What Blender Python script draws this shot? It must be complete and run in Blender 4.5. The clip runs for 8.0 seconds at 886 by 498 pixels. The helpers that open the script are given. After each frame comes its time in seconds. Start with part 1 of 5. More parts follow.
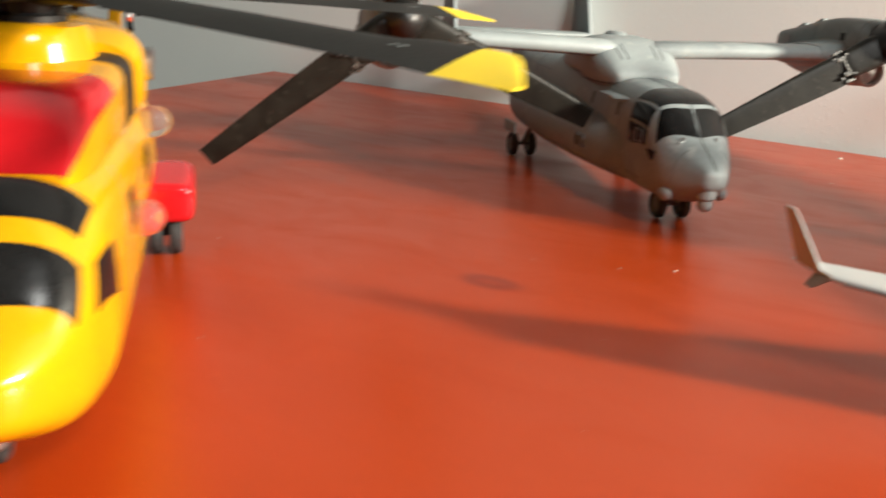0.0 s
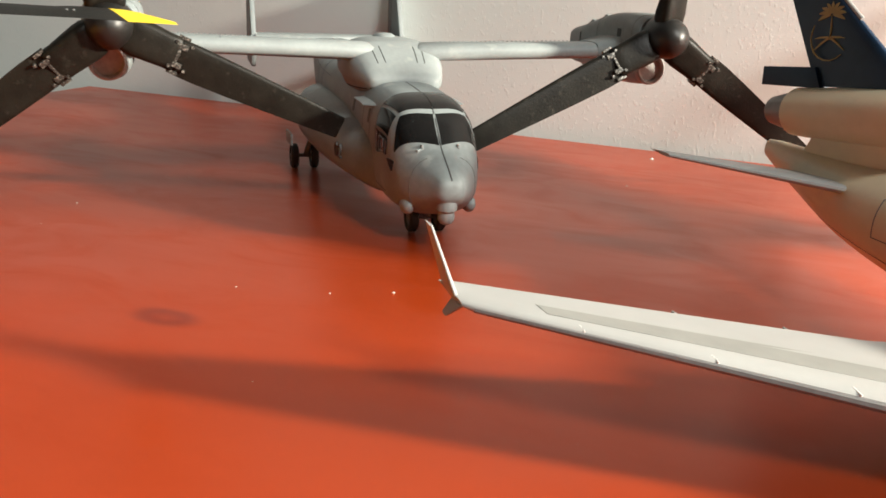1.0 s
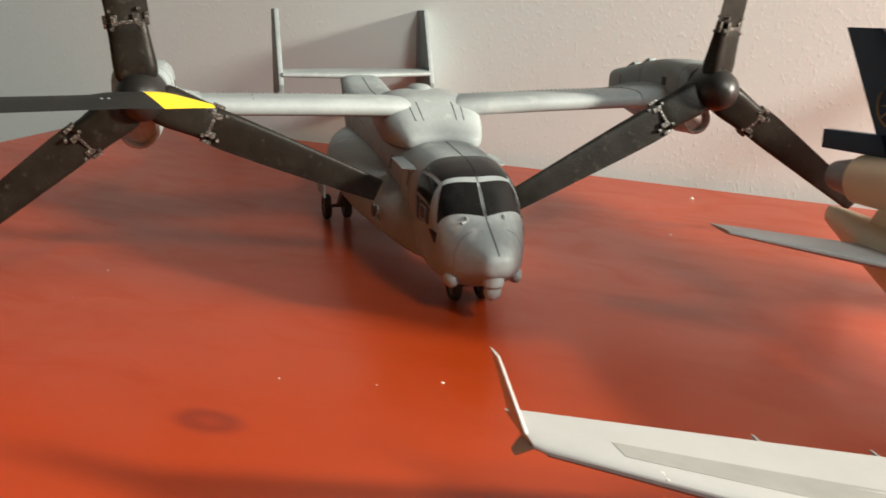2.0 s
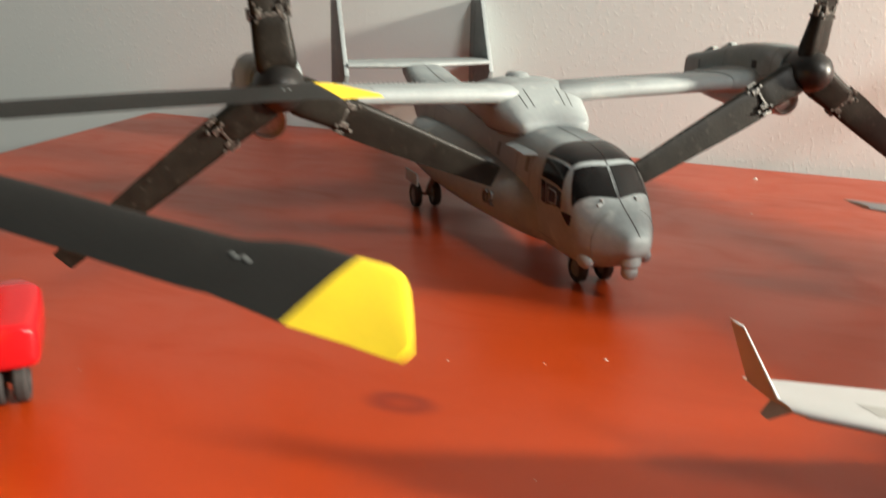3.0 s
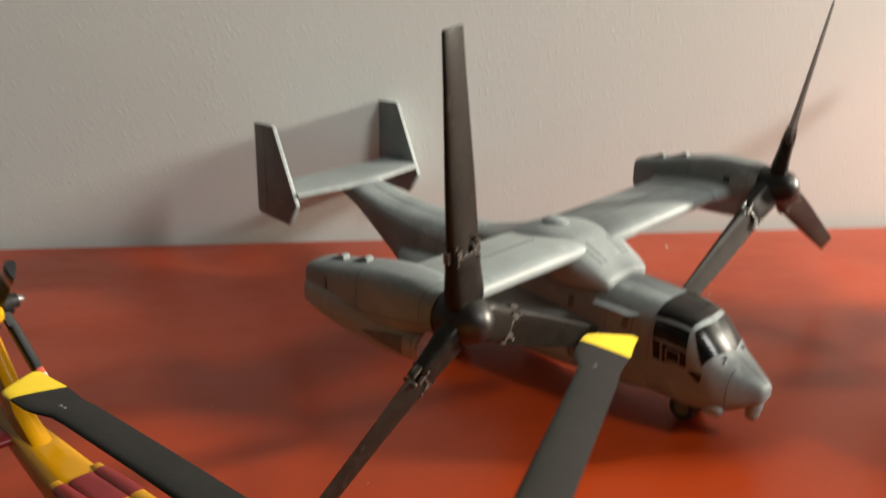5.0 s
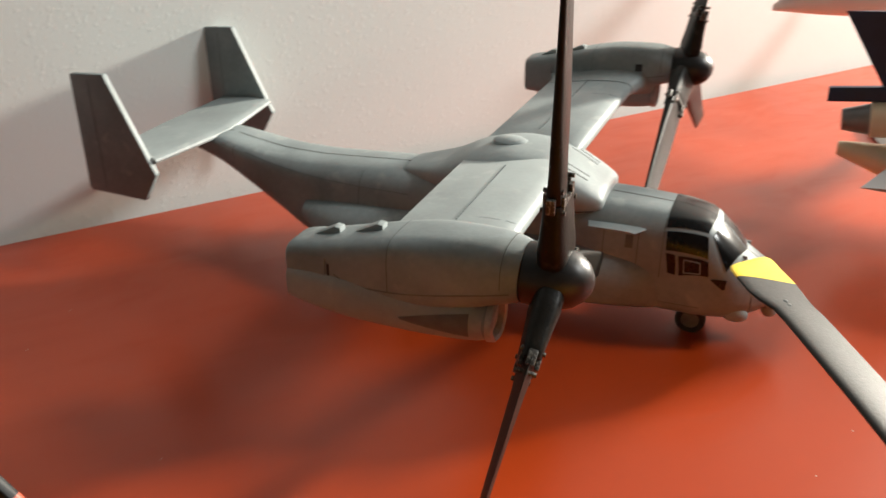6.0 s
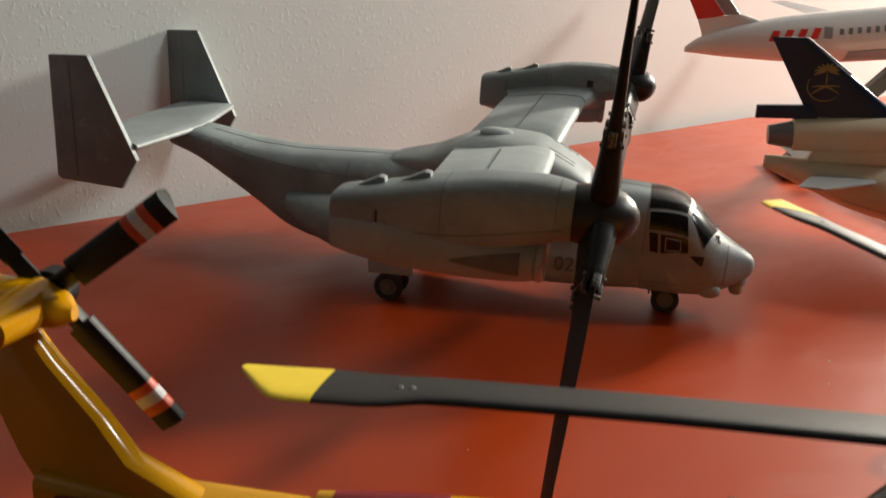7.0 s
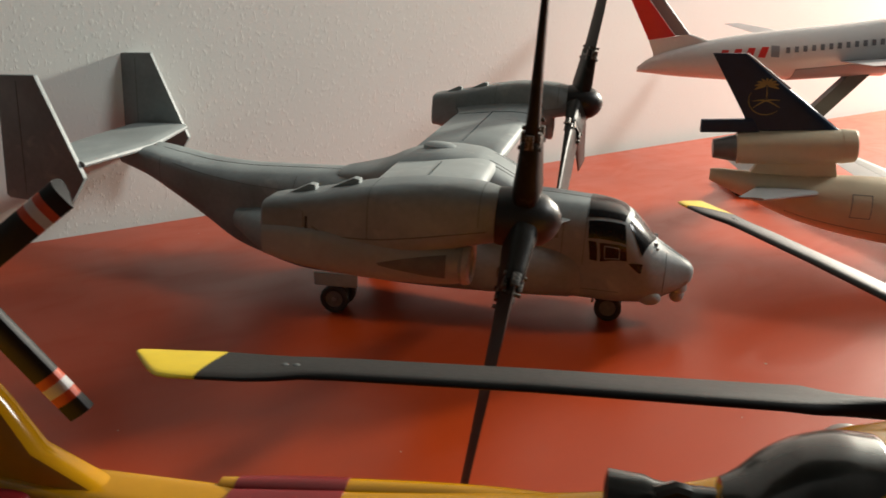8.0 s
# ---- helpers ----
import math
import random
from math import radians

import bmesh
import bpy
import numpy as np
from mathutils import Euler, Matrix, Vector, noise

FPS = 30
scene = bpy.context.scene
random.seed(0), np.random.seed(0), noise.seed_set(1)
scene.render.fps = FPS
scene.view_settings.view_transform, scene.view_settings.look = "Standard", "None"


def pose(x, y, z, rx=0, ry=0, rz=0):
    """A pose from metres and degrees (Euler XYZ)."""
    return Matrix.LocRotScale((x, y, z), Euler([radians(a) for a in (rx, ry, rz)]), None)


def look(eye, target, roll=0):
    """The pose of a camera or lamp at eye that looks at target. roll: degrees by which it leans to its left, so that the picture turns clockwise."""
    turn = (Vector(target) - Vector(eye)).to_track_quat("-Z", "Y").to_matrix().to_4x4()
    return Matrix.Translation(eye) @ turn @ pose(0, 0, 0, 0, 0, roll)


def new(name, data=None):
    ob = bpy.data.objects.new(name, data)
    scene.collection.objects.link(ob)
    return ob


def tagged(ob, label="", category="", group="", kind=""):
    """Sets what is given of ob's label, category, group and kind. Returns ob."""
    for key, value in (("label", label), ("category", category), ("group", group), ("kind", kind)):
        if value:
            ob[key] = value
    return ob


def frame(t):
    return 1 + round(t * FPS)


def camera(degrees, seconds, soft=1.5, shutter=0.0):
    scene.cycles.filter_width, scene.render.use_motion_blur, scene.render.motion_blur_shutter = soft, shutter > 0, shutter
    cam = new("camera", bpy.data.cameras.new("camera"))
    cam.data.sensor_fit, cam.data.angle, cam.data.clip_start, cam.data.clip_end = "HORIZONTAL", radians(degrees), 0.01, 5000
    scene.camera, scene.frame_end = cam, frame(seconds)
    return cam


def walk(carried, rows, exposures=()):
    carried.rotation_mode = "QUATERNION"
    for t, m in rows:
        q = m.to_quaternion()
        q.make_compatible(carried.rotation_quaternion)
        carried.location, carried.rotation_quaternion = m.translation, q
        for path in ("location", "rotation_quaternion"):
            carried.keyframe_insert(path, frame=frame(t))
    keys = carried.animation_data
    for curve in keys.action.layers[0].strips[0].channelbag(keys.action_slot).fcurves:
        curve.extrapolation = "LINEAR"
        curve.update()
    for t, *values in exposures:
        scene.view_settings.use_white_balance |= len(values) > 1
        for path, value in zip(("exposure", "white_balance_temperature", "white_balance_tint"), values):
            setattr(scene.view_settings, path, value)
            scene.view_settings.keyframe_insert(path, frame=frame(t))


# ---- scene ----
cam = camera(53.85, 8.0, soft=1.6, shutter=0.5)
PATH = [
    (0, (0.1456, 0.0314, 0.0853), (-0.6431, 1.7509, -0.5637), 3.88),
    (0.3, (0.1694, 0.0534, 0.0882), (-0.6226, 1.7768, -0.5463), 2.95),
    (0.5, (0.1854, 0.0631, 0.0887), (-0.6013, 1.7891, -0.5453), 2.41),
    (0.7, (0.1938, 0.0722, 0.0864), (-0.5392, 1.8249, -0.539), 2.43),
    (1, (0.1955, 0.0807, 0.0848), (-0.4699, 1.8606, -0.5391), 2.72),
    (1.2, (0.1958, 0.0835, 0.0901), (-0.4724, 1.8612, -0.537), 2.50),
    (2.3, (0.1684, 0.0948, 0.1056), (-0.5261, 1.8526, -0.5486), 1.76),
    (2.5, (0.1597, 0.0865, 0.0972), (-0.5141, 1.8511, -0.5601), 1.37),
    (2.7, (0.1481, 0.0784, 0.0942), (-0.4874, 1.8558, -0.5669), 1.15),
    (3, (0.1326, 0.0691, 0.1038), (-0.4736, 1.8554, -0.5608), 1.21),
    (3.2, (0.1267, 0.0615, 0.1188), (-0.4864, 1.8526, -0.5263), 1.04),
    (3.5, (0.1178, 0.0589, 0.1341), (-0.5059, 1.8604, -0.4706), 1.18),
    (3.8, (0.1164, 0.0561, 0.1359), (-0.5025, 1.8592, -0.4688), 0.78),
    (4, (0.1063, 0.051, 0.1587), (-0.4773, 1.8651, -0.4486), 0.36),
    (4.2, (0.0744, 0.045, 0.1788), (-0.3919, 1.8897, -0.4372), 0.44),
    (4.5, (0.0163, 0.0323, 0.1824), (-0.0774, 1.9235, -0.4615), 1.39),
    (4.7, (-0.0099, 0.0406, 0.1714), (0.0561, 1.93, -0.481), 1.43),
    (5, (-0.0304, 0.0758, 0.1738), (0.1916, 1.9183, -0.5718), 1.03),
    (5.2, (-0.0469, 0.0986, 0.1641), (0.2777, 1.8589, -0.7282), 0.83),
    (6.3, (-0.1193, 0.1642, 0.1542), (0.9206, 1.6412, -0.7044), 1.59),
    (6.5, (-0.1292, 0.1604, 0.1384), (0.991, 1.6254, -0.6355), 3.11),
    (6.7, (-0.1429, 0.1635, 0.1362), (0.9464, 1.5491, -0.5733), 4.14),
    (7, (-0.1557, 0.1671, 0.1294), (0.9800, 1.5260, -0.5589), 3.91),
    (7.2, (-0.1546, 0.1655, 0.1236), (0.9857, 1.5239, -0.5580), 3.71),
    (7.5, (-0.1538, 0.1638, 0.1271), (1.0066, 1.5165, -0.5312), 3.62),
    (8, (-0.1486, 0.1522, 0.1254), (1.0226, 1.5128, -0.4966), 3.34),
]
EXPOSURES = [(t, e, k, 10) for t, e, k in ((0.0, 0.03, 6500), (1.0, 0.06, 6500), (2.3, -0.07, 6500), (3.0, 0.05, 6550), (3.5, 0.1, 6500), (4.5, -0.22, 6500), (5.2, -0.28, 6600),
                                            (6.3, 0.2, 6250), (6.6, -0.03, 6250), (7.0, -0.52, 6400), (8.0, -0.52, 6400))]
walk(cam, [(t, look(eye, target, roll)) for t, eye, target, roll in PATH], EXPOSURES)

# ---- world, lights ----
world = bpy.data.worlds.new("room_air")
scene.world = world
world.use_nodes = True
bg = world.node_tree.nodes["Background"]
bg.inputs["Color"].default_value = (0.62, 0.70, 0.82, 1)
bg.inputs["Strength"].default_value = 0.01


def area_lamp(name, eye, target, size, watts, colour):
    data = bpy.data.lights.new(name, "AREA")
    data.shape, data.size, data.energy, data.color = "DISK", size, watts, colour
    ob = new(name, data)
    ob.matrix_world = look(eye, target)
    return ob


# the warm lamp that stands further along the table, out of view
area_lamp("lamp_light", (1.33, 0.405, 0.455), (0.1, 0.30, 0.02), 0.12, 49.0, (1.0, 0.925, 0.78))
# added fill light, high to the front right; no such lamp is known
area_lamp("fill_light", (1.65, -0.75, 1.6), (0.1, 0.4, 0.0), 0.45, 32.0, (1.0, 1.0, 0.95))


# ---- materials ----
def shader(name, colour, rough=0.5, metal=0.0, vary=0.12, scale=120.0, bump=0.0, bump_scale=600.0, stretch=(1, 1, 1),
           coat=0.0, wear=0.0, wear_colour=(0.5, 0.5, 0.5)):
    m = bpy.data.materials.new(name)
    m.use_nodes = True
    nt = m.node_tree
    n, ln = nt.nodes, nt.links
    b = n["Principled BSDF"]
    b.inputs["Roughness"].default_value = rough
    b.inputs["Metallic"].default_value = metal
    b.inputs["Coat Weight"].default_value = coat
    b.inputs["Coat Roughness"].default_value = 0.15
    tc = n.new("ShaderNodeTexCoord")
    mp = n.new("ShaderNodeMapping")
    mp.inputs["Scale"].default_value = stretch
    ln.new(tc.outputs["Object"], mp.inputs["Vector"])
    big = n.new("ShaderNodeTexNoise")
    big.inputs["Scale"].default_value, big.inputs["Detail"].default_value = scale, 5
    ln.new(mp.outputs["Vector"], big.inputs["Vector"])
    fine = n.new("ShaderNodeTexNoise")
    fine.inputs["Scale"].default_value, fine.inputs["Detail"].default_value = scale * 9, 4
    ln.new(mp.outputs["Vector"], fine.inputs["Vector"])
    add = n.new("ShaderNodeMath")
    add.operation = "MULTIPLY_ADD"
    add.inputs[1].default_value = 0.4
    ln.new(fine.outputs["Fac"], add.inputs[0])
    ln.new(big.outputs["Fac"], add.inputs[2])
    ramp = n.new("ShaderNodeMapRange")
    ramp.inputs["From Min"].default_value, ramp.inputs["From Max"].default_value = 0.45, 0.95
    ln.new(add.outputs[0], ramp.inputs["Value"])
    mix = n.new("ShaderNodeMix")
    mix.data_type = "RGBA"
    lo = tuple(c * (1 - vary) for c in colour)
    hi = tuple(min(1, c * (1 + vary)) for c in colour)
    mix.inputs["A"].default_value, mix.inputs["B"].default_value = (*lo, 1), (*hi, 1)
    ln.new(ramp.outputs[0], mix.inputs["Factor"])
    out = mix.outputs["Result"]
    if wear:
        wn = n.new("ShaderNodeTexNoise")
        wn.inputs["Scale"].default_value, wn.inputs["Detail"].default_value = scale * 2.3, 7
        ln.new(tc.outputs["Object"], wn.inputs["Vector"])
        wr = n.new("ShaderNodeMapRange")
        wr.inputs["From Min"].default_value, wr.inputs["From Max"].default_value = 0.62 - wear * 0.2, 0.70
        ln.new(wn.outputs["Fac"], wr.inputs["Value"])
        wm = n.new("ShaderNodeMix")
        wm.data_type = "RGBA"
        wm.inputs["B"].default_value = (*wear_colour, 1)
        ln.new(wr.outputs[0], wm.inputs["Factor"])
        ln.new(out, wm.inputs["A"])
        out = wm.outputs["Result"]
    ln.new(out, b.inputs["Base Color"])
    rr = n.new("ShaderNodeMapRange")
    rr.inputs["To Min"].default_value, rr.inputs["To Max"].default_value = max(0.02, rough - 0.07), min(1, rough + 0.07)
    ln.new(fine.outputs["Fac"], rr.inputs["Value"])
    ln.new(rr.outputs[0], b.inputs["Roughness"])
    if bump:
        bn = n.new("ShaderNodeTexNoise")
        bn.inputs["Scale"].default_value, bn.inputs["Detail"].default_value = bump_scale, 3
        ln.new(mp.outputs["Vector"], bn.inputs["Vector"])
        bp = n.new("ShaderNodeBump")
        bp.inputs["Strength"].default_value, bp.inputs["Distance"].default_value = bump, 0.001
        ln.new(bn.outputs["Fac"], bp.inputs["Height"])
        ln.new(bp.outputs["Normal"], b.inputs["Normal"])
    return m


M_FLOOR = shader("floor_wood", (0.12, 0.075, 0.05), 0.5, vary=0.2, scale=8, stretch=(1, 6, 1))
# for the unseen walls and ceiling, darkened to keep fill off shaded sides
M_UNSEEN = shader("unseen_wall_dark", (0.10, 0.11, 0.12), 0.8, vary=0.03, scale=6, bump=0.2, bump_scale=200)
M_GREY = shader("grey_aircraft_paint", (0.272, 0.308, 0.310), 0.50, vary=0.14, scale=60, bump=0.05, bump_scale=900, wear=0.12, wear_colour=(0.33, 0.36, 0.355))
M_GREYW = shader("weathered_grey_paint", (0.222, 0.256, 0.260), 0.48, vary=0.2, scale=55, bump=0.05, bump_scale=900, wear=0.1, wear_colour=(0.29, 0.32, 0.315))
M_LINE = shader("panel_wash", (0.11, 0.12, 0.12), 0.6, vary=0.2, scale=300)
M_SEAM = shader("dark_seam", (0.02, 0.02, 0.02), 0.6, vary=0.2, scale=300)
M_WRIM = shader("dark_wheel_rim", (0.12, 0.12, 0.115), 0.5, vary=0.2, scale=600)
M_GLASSK = shader("smoked_canopy", (0.008, 0.008, 0.008), 0.2, vary=0.3, scale=200)
M_ROTOR = shader("worn_rotor_paint", (0.0108, 0.0100, 0.0078), 0.42, vary=0.4, scale=160, bump=0.08, bump_scale=1200, wear=0.08, wear_colour=(0.026, 0.024, 0.019))
M_HUB = shader("black_hub_paint", (0.013, 0.0125, 0.0115), 0.40, vary=0.3, scale=200)
M_METAL = shader("bare_metal", (0.45, 0.44, 0.42), 0.32, metal=0.9, vary=0.25, scale=400)
M_HINGE = shader("worn_hinge_metal", (0.042, 0.040, 0.035), 0.42, metal=0.3, vary=0.4, scale=600, wear=0.6, wear_colour=(0.30, 0.29, 0.26))
M_TYRE = shader("tyre_rubber", (0.02, 0.02, 0.02), 0.7, vary=0.3, scale=500)
M_RIM = shader("wheel_rim", (0.35, 0.34, 0.32), 0.4, vary=0.2, scale=600)
M_YELLOW = shader("yellow_gloss_paint", (0.60, 0.282, 0.002), 0.16, vary=0.08, scale=50)
M_TIPY = shader("yellow_blade_tip", (0.86, 0.62, 0.02), 0.4, vary=0.08, scale=150)
M_RED = shader("red_gloss_paint", (0.46, 0.008, 0.012), 0.16, vary=0.10, scale=60)
M_MAROON = shader("dull_red_paint", (0.24, 0.015, 0.018), 0.35, vary=0.15, scale=80)
M_BLADE = shader("dark_blade_paint", (0.0095, 0.0095, 0.0085), 0.5, vary=0.25, scale=120, bump=0.06, bump_scale=1800)
M_SHROUD = shader("dark_gloss_shroud", (0.045, 0.045, 0.04), 0.22, vary=0.2, scale=120, coat=0.4)
M_BLACK = shader("satin_black", (0.010, 0.010, 0.010), 0.5, vary=0.3, scale=200)
M_WHITE = shader("white_marking", (0.75, 0.74, 0.72), 0.45, vary=0.05, scale=100)
M_ORANGE = shader("red_orange_marking", (0.70, 0.10, 0.035), 0.4, vary=0.1, scale=200)
M_CREAM = shader("cream_model_paint", (0.72, 0.62, 0.44), 0.38, vary=0.06, scale=40, bump=0.04, bump_scale=900)
M_WINGW = shader("white_wing_paint", (0.39, 0.40, 0.395), 0.42, vary=0.06, scale=60)
M_WINGG = shader("grey_wing_walk", (0.27, 0.275, 0.26), 0.5, vary=0.10, scale=120)
M_NAVY = shader("navy_fin_paint", (0.011, 0.033, 0.072), 0.4, vary=0.2, scale=100)
M_GOLD = shader("gold_marking", (0.34, 0.29, 0.10), 0.5, vary=0.15, scale=300)
M_DULLM = shader("exhaust_grey", (0.22, 0.22, 0.22), 0.4, metal=0.4, vary=0.15, scale=200)
M_AIRW = shader("white_airliner_gloss", (0.78, 0.76, 0.74), 0.25, vary=0.03, scale=40, coat=0.3)
M_AIRG = shader("grey_airliner_belly", (0.30, 0.30, 0.31), 0.35, vary=0.06, scale=60)
M_AIRR = shader("red_airliner_marking", (0.72, 0.045, 0.035), 0.3, vary=0.06, scale=90)
M_WIN = shader("window_dark", (0.20, 0.20, 0.21), 0.3, vary=0.2, scale=400)
M_STAND = shader("black_stand_plastic", (0.018, 0.018, 0.018), 0.25, vary=0.2, scale=150)
M_DUST = shader("dust_crumb", (0.55, 0.50, 0.44), 0.8, vary=0.2, scale=900)

for m, v in ((M_GLASSK, 0.28), (M_ROTOR, 0.17), (M_BLADE, 0.34), (M_HUB, 0.45), (M_BLACK, 0.35), (M_NAVY, 0.3), (M_GREY, 0.4), (M_GREYW, 0.35)):
    m.node_tree.nodes["Principled BSDF"].inputs["Specular IOR Level"].default_value = v


def table_paint():
    """Old red gloss paint on the tabletop: brush streaks, dull smudges and a dried spill."""
    m = bpy.data.materials.new("red_table_paint")
    m.use_nodes = True
    n, ln = m.node_tree.nodes, m.node_tree.links
    b = n["Principled BSDF"]
    pos = n.new("ShaderNodeNewGeometry").outputs["Position"]

    def noise(scale, detail, stretch=(1, 1, 1), warp=0.0):
        mp = n.new("ShaderNodeMapping")
        mp.inputs["Scale"].default_value = stretch
        ln.new(pos, mp.inputs["Vector"])
        t = n.new("ShaderNodeTexNoise")
        t.inputs["Scale"].default_value, t.inputs["Detail"].default_value, t.inputs["Distortion"].default_value = scale, detail, warp
        ln.new(mp.outputs["Vector"], t.inputs["Vector"])
        return t.outputs["Fac"]

    def span(value, a, c, lo=0.0, hi=1.0):
        r = n.new("ShaderNodeMapRange")
        r.interpolation_type = "SMOOTHSTEP"
        for key, v in (("From Min", a), ("From Max", c), ("To Min", lo), ("To Max", hi)):
            r.inputs[key].default_value = v
        ln.new(value, r.inputs["Value"])
        return r.outputs[0]

    def blend(factor, a, c):
        x = n.new("ShaderNodeMix")
        x.data_type = "RGBA"
        ln.new(factor, x.inputs["Factor"])
        for key, v in (("A", a), ("B", c)):
            if isinstance(v, tuple):
                x.inputs[key].default_value = (*v, 1)
            else:
                ln.new(v, x.inputs[key])
        return x.outputs["Result"]

    def maths(op, a, c):
        x = n.new("ShaderNodeMath")
        x.operation = op
        for k, v in enumerate((a, c)):
            if isinstance(v, float):
                x.inputs[k].default_value = v
            else:
                ln.new(v, x.inputs[k])
        return x.outputs[0]

    streak = noise(9, 6, (1, 7, 1), 0.4)
    cloud = noise(7, 5, (1, 1, 1), 0.8)
    smudge = noise(26, 7, (1, 1.8, 1), 1.2)
    grain = noise(420, 3)
    col = blend(span(cloud, 0.35, 0.65), (0.395, 0.0420, 0.0040), (0.440, 0.0485, 0.0048))
    col = blend(span(streak, 0.42, 0.75, 0.0, 0.35), col, (0.375, 0.0390, 0.0038))
    col = blend(span(smudge, 0.58, 0.80, 0.0, 0.4), col, (0.35, 0.0385, 0.0055))
    # dried oval spill
    far = n.new("ShaderNodeVectorMath")
    far.operation = "DISTANCE"
    mp = n.new("ShaderNodeMapping")
    mp.inputs["Location"].default_value = (-0.065, -0.240 * 1.9, 0)
    mp.inputs["Scale"].default_value = (1, 1.9, 1)
    ln.new(pos, mp.inputs["Vector"])
    ln.new(mp.outputs["Vector"], far.inputs[0])
    edge = maths("ADD", far.outputs["Value"], maths("MULTIPLY", smudge, 0.006))
    spill = maths("MULTIPLY", span(edge, 0.008, 0.015, 1.0, 0.0), span(edge, 0.003, 0.010, 0.35, 0.8))
    col = blend(spill, col, (0.20, 0.018, 0.006))
    ln.new(col, b.inputs["Base Color"])
    rough = maths("ADD", span(smudge, 0.4, 0.75, 0.31, 0.40), span(streak, 0.35, 0.7, -0.02, 0.02))
    ln.new(rough, b.inputs["Roughness"])
    b.inputs["Specular IOR Level"].default_value = 0.48
    bp = n.new("ShaderNodeBump")
    bp.inputs["Strength"].default_value, bp.inputs["Distance"].default_value = 0.05, 0.0004
    ln.new(maths("MULTIPLY", grain, 0.15), bp.inputs["Height"])
    ln.new(bp.outputs["Normal"], b.inputs["Normal"])
    return m


M_TABLE = table_paint()


def clear_plastic():
    m = bpy.data.materials.new("clear_plastic")
    m.use_nodes = True
    b = m.node_tree.nodes["Principled BSDF"]
    b.inputs["Transmission Weight"].default_value = 0.95
    b.inputs["Roughness"].default_value = 0.05
    b.inputs["IOR"].default_value = 1.06
    b.inputs["Coat Weight"].default_value = 1.0
    b.inputs["Coat Roughness"].default_value = 0.03
    b.inputs["Base Color"].default_value = (0.97, 0.95, 0.92, 1)
    return m


M_CLEAR = clear_plastic()


def plaster():
    """Roughcast wall paint: flat ground with small raised drips and grains."""
    m = bpy.data.materials.new("roughcast_wall_paint")
    m.use_nodes = True
    n, ln = m.node_tree.nodes, m.node_tree.links
    b = n["Principled BSDF"]
    b.inputs["Roughness"].default_value = 0.75
    tc = n.new("ShaderNodeTexCoord")
    mp = n.new("ShaderNodeMapping")
    mp.inputs["Scale"].default_value = (1.25, 1, 0.75)
    ln.new(tc.outputs["Object"], mp.inputs["Vector"])
    drip = n.new("ShaderNodeTexNoise")
    drip.inputs["Scale"].default_value, drip.inputs["Detail"].default_value = 460, 2.0
    ln.new(mp.outputs["Vector"], drip.inputs["Vector"])
    r = n.new("ShaderNodeMapRange")
    r.inputs["From Min"].default_value, r.inputs["From Max"].default_value = 0.57, 0.68
    r.interpolation_type = "SMOOTHSTEP"
    ln.new(drip.outputs["Fac"], r.inputs["Value"])
    fine = n.new("ShaderNodeTexNoise")
    fine.inputs["Scale"].default_value, fine.inputs["Detail"].default_value = 900, 3
    ln.new(mp.outputs["Vector"], fine.inputs["Vector"])
    add = n.new("ShaderNodeMath")
    add.operation = "MULTIPLY_ADD"
    add.inputs[1].default_value = 0.2
    ln.new(fine.outputs["Fac"], add.inputs[0])
    ln.new(r.outputs[0], add.inputs[2])
    bp = n.new("ShaderNodeBump")
    bp.inputs["Strength"].default_value, bp.inputs["Distance"].default_value = 0.10, 0.0006
    ln.new(add.outputs[0], bp.inputs["Height"])
    ln.new(bp.outputs["Normal"], b.inputs["Normal"])
    big = n.new("ShaderNodeTexNoise")
    big.inputs["Scale"].default_value, big.inputs["Detail"].default_value = 7, 5
    ln.new(tc.outputs["Object"], big.inputs["Vector"])
    mix = n.new("ShaderNodeMix")
    mix.data_type = "RGBA"
    mix.inputs["A"].default_value, mix.inputs["B"].default_value = (0.75, 0.81, 0.785, 1), (0.80, 0.86, 0.835, 1)
    ln.new(big.outputs["Fac"], mix.inputs["Factor"])
    ln.new(mix.outputs["Result"], b.inputs["Base Color"])
    return m


M_WALL = plaster()


# ---- shape helpers ----
def finish(bm, name, mat, smooth=True, sharp=38):
    bmesh.ops.recalc_face_normals(bm, faces=bm.faces)
    if smooth:
        for f in bm.faces:
            f.smooth = True
        lim = radians(sharp)
        for e in bm.edges:
            if len(e.link_faces) == 2 and e.calc_face_angle(0) > lim:
                e.smooth = False
    me = bpy.data.meshes.new(name)
    bm.to_mesh(me)
    bm.free()
    me.materials.append(mat)
    return me


def part(name, bm, mat, parent, label="", smooth=True, sharp=38):
    ob = new(name, finish(bm, name, mat, smooth, sharp))
    ob.parent = parent
    if label:
        ob["label"] = label
    return ob


def thing(name, m, label, category, group=""):
    ob = new(name)
    ob.empty_display_size = 0.02
    ob.matrix_world = m
    return tagged(ob, label, category, group)


def box(bm, lo, hi, bevel=0.0):
    r = bmesh.ops.create_cube(bm, size=1)
    c = [(a + b) / 2 for a, b in zip(lo, hi)]
    s = [b - a for a, b in zip(lo, hi)]
    for v in r["verts"]:
        v.co = Vector((c[i] + v.co[i] * s[i] for i in range(3)))
    if bevel:
        es = list({e for v in r["verts"] for e in v.link_edges})
        bmesh.ops.bevel(bm, geom=es, offset=bevel, segments=2, affect="EDGES", profile=0.6)
    return bm


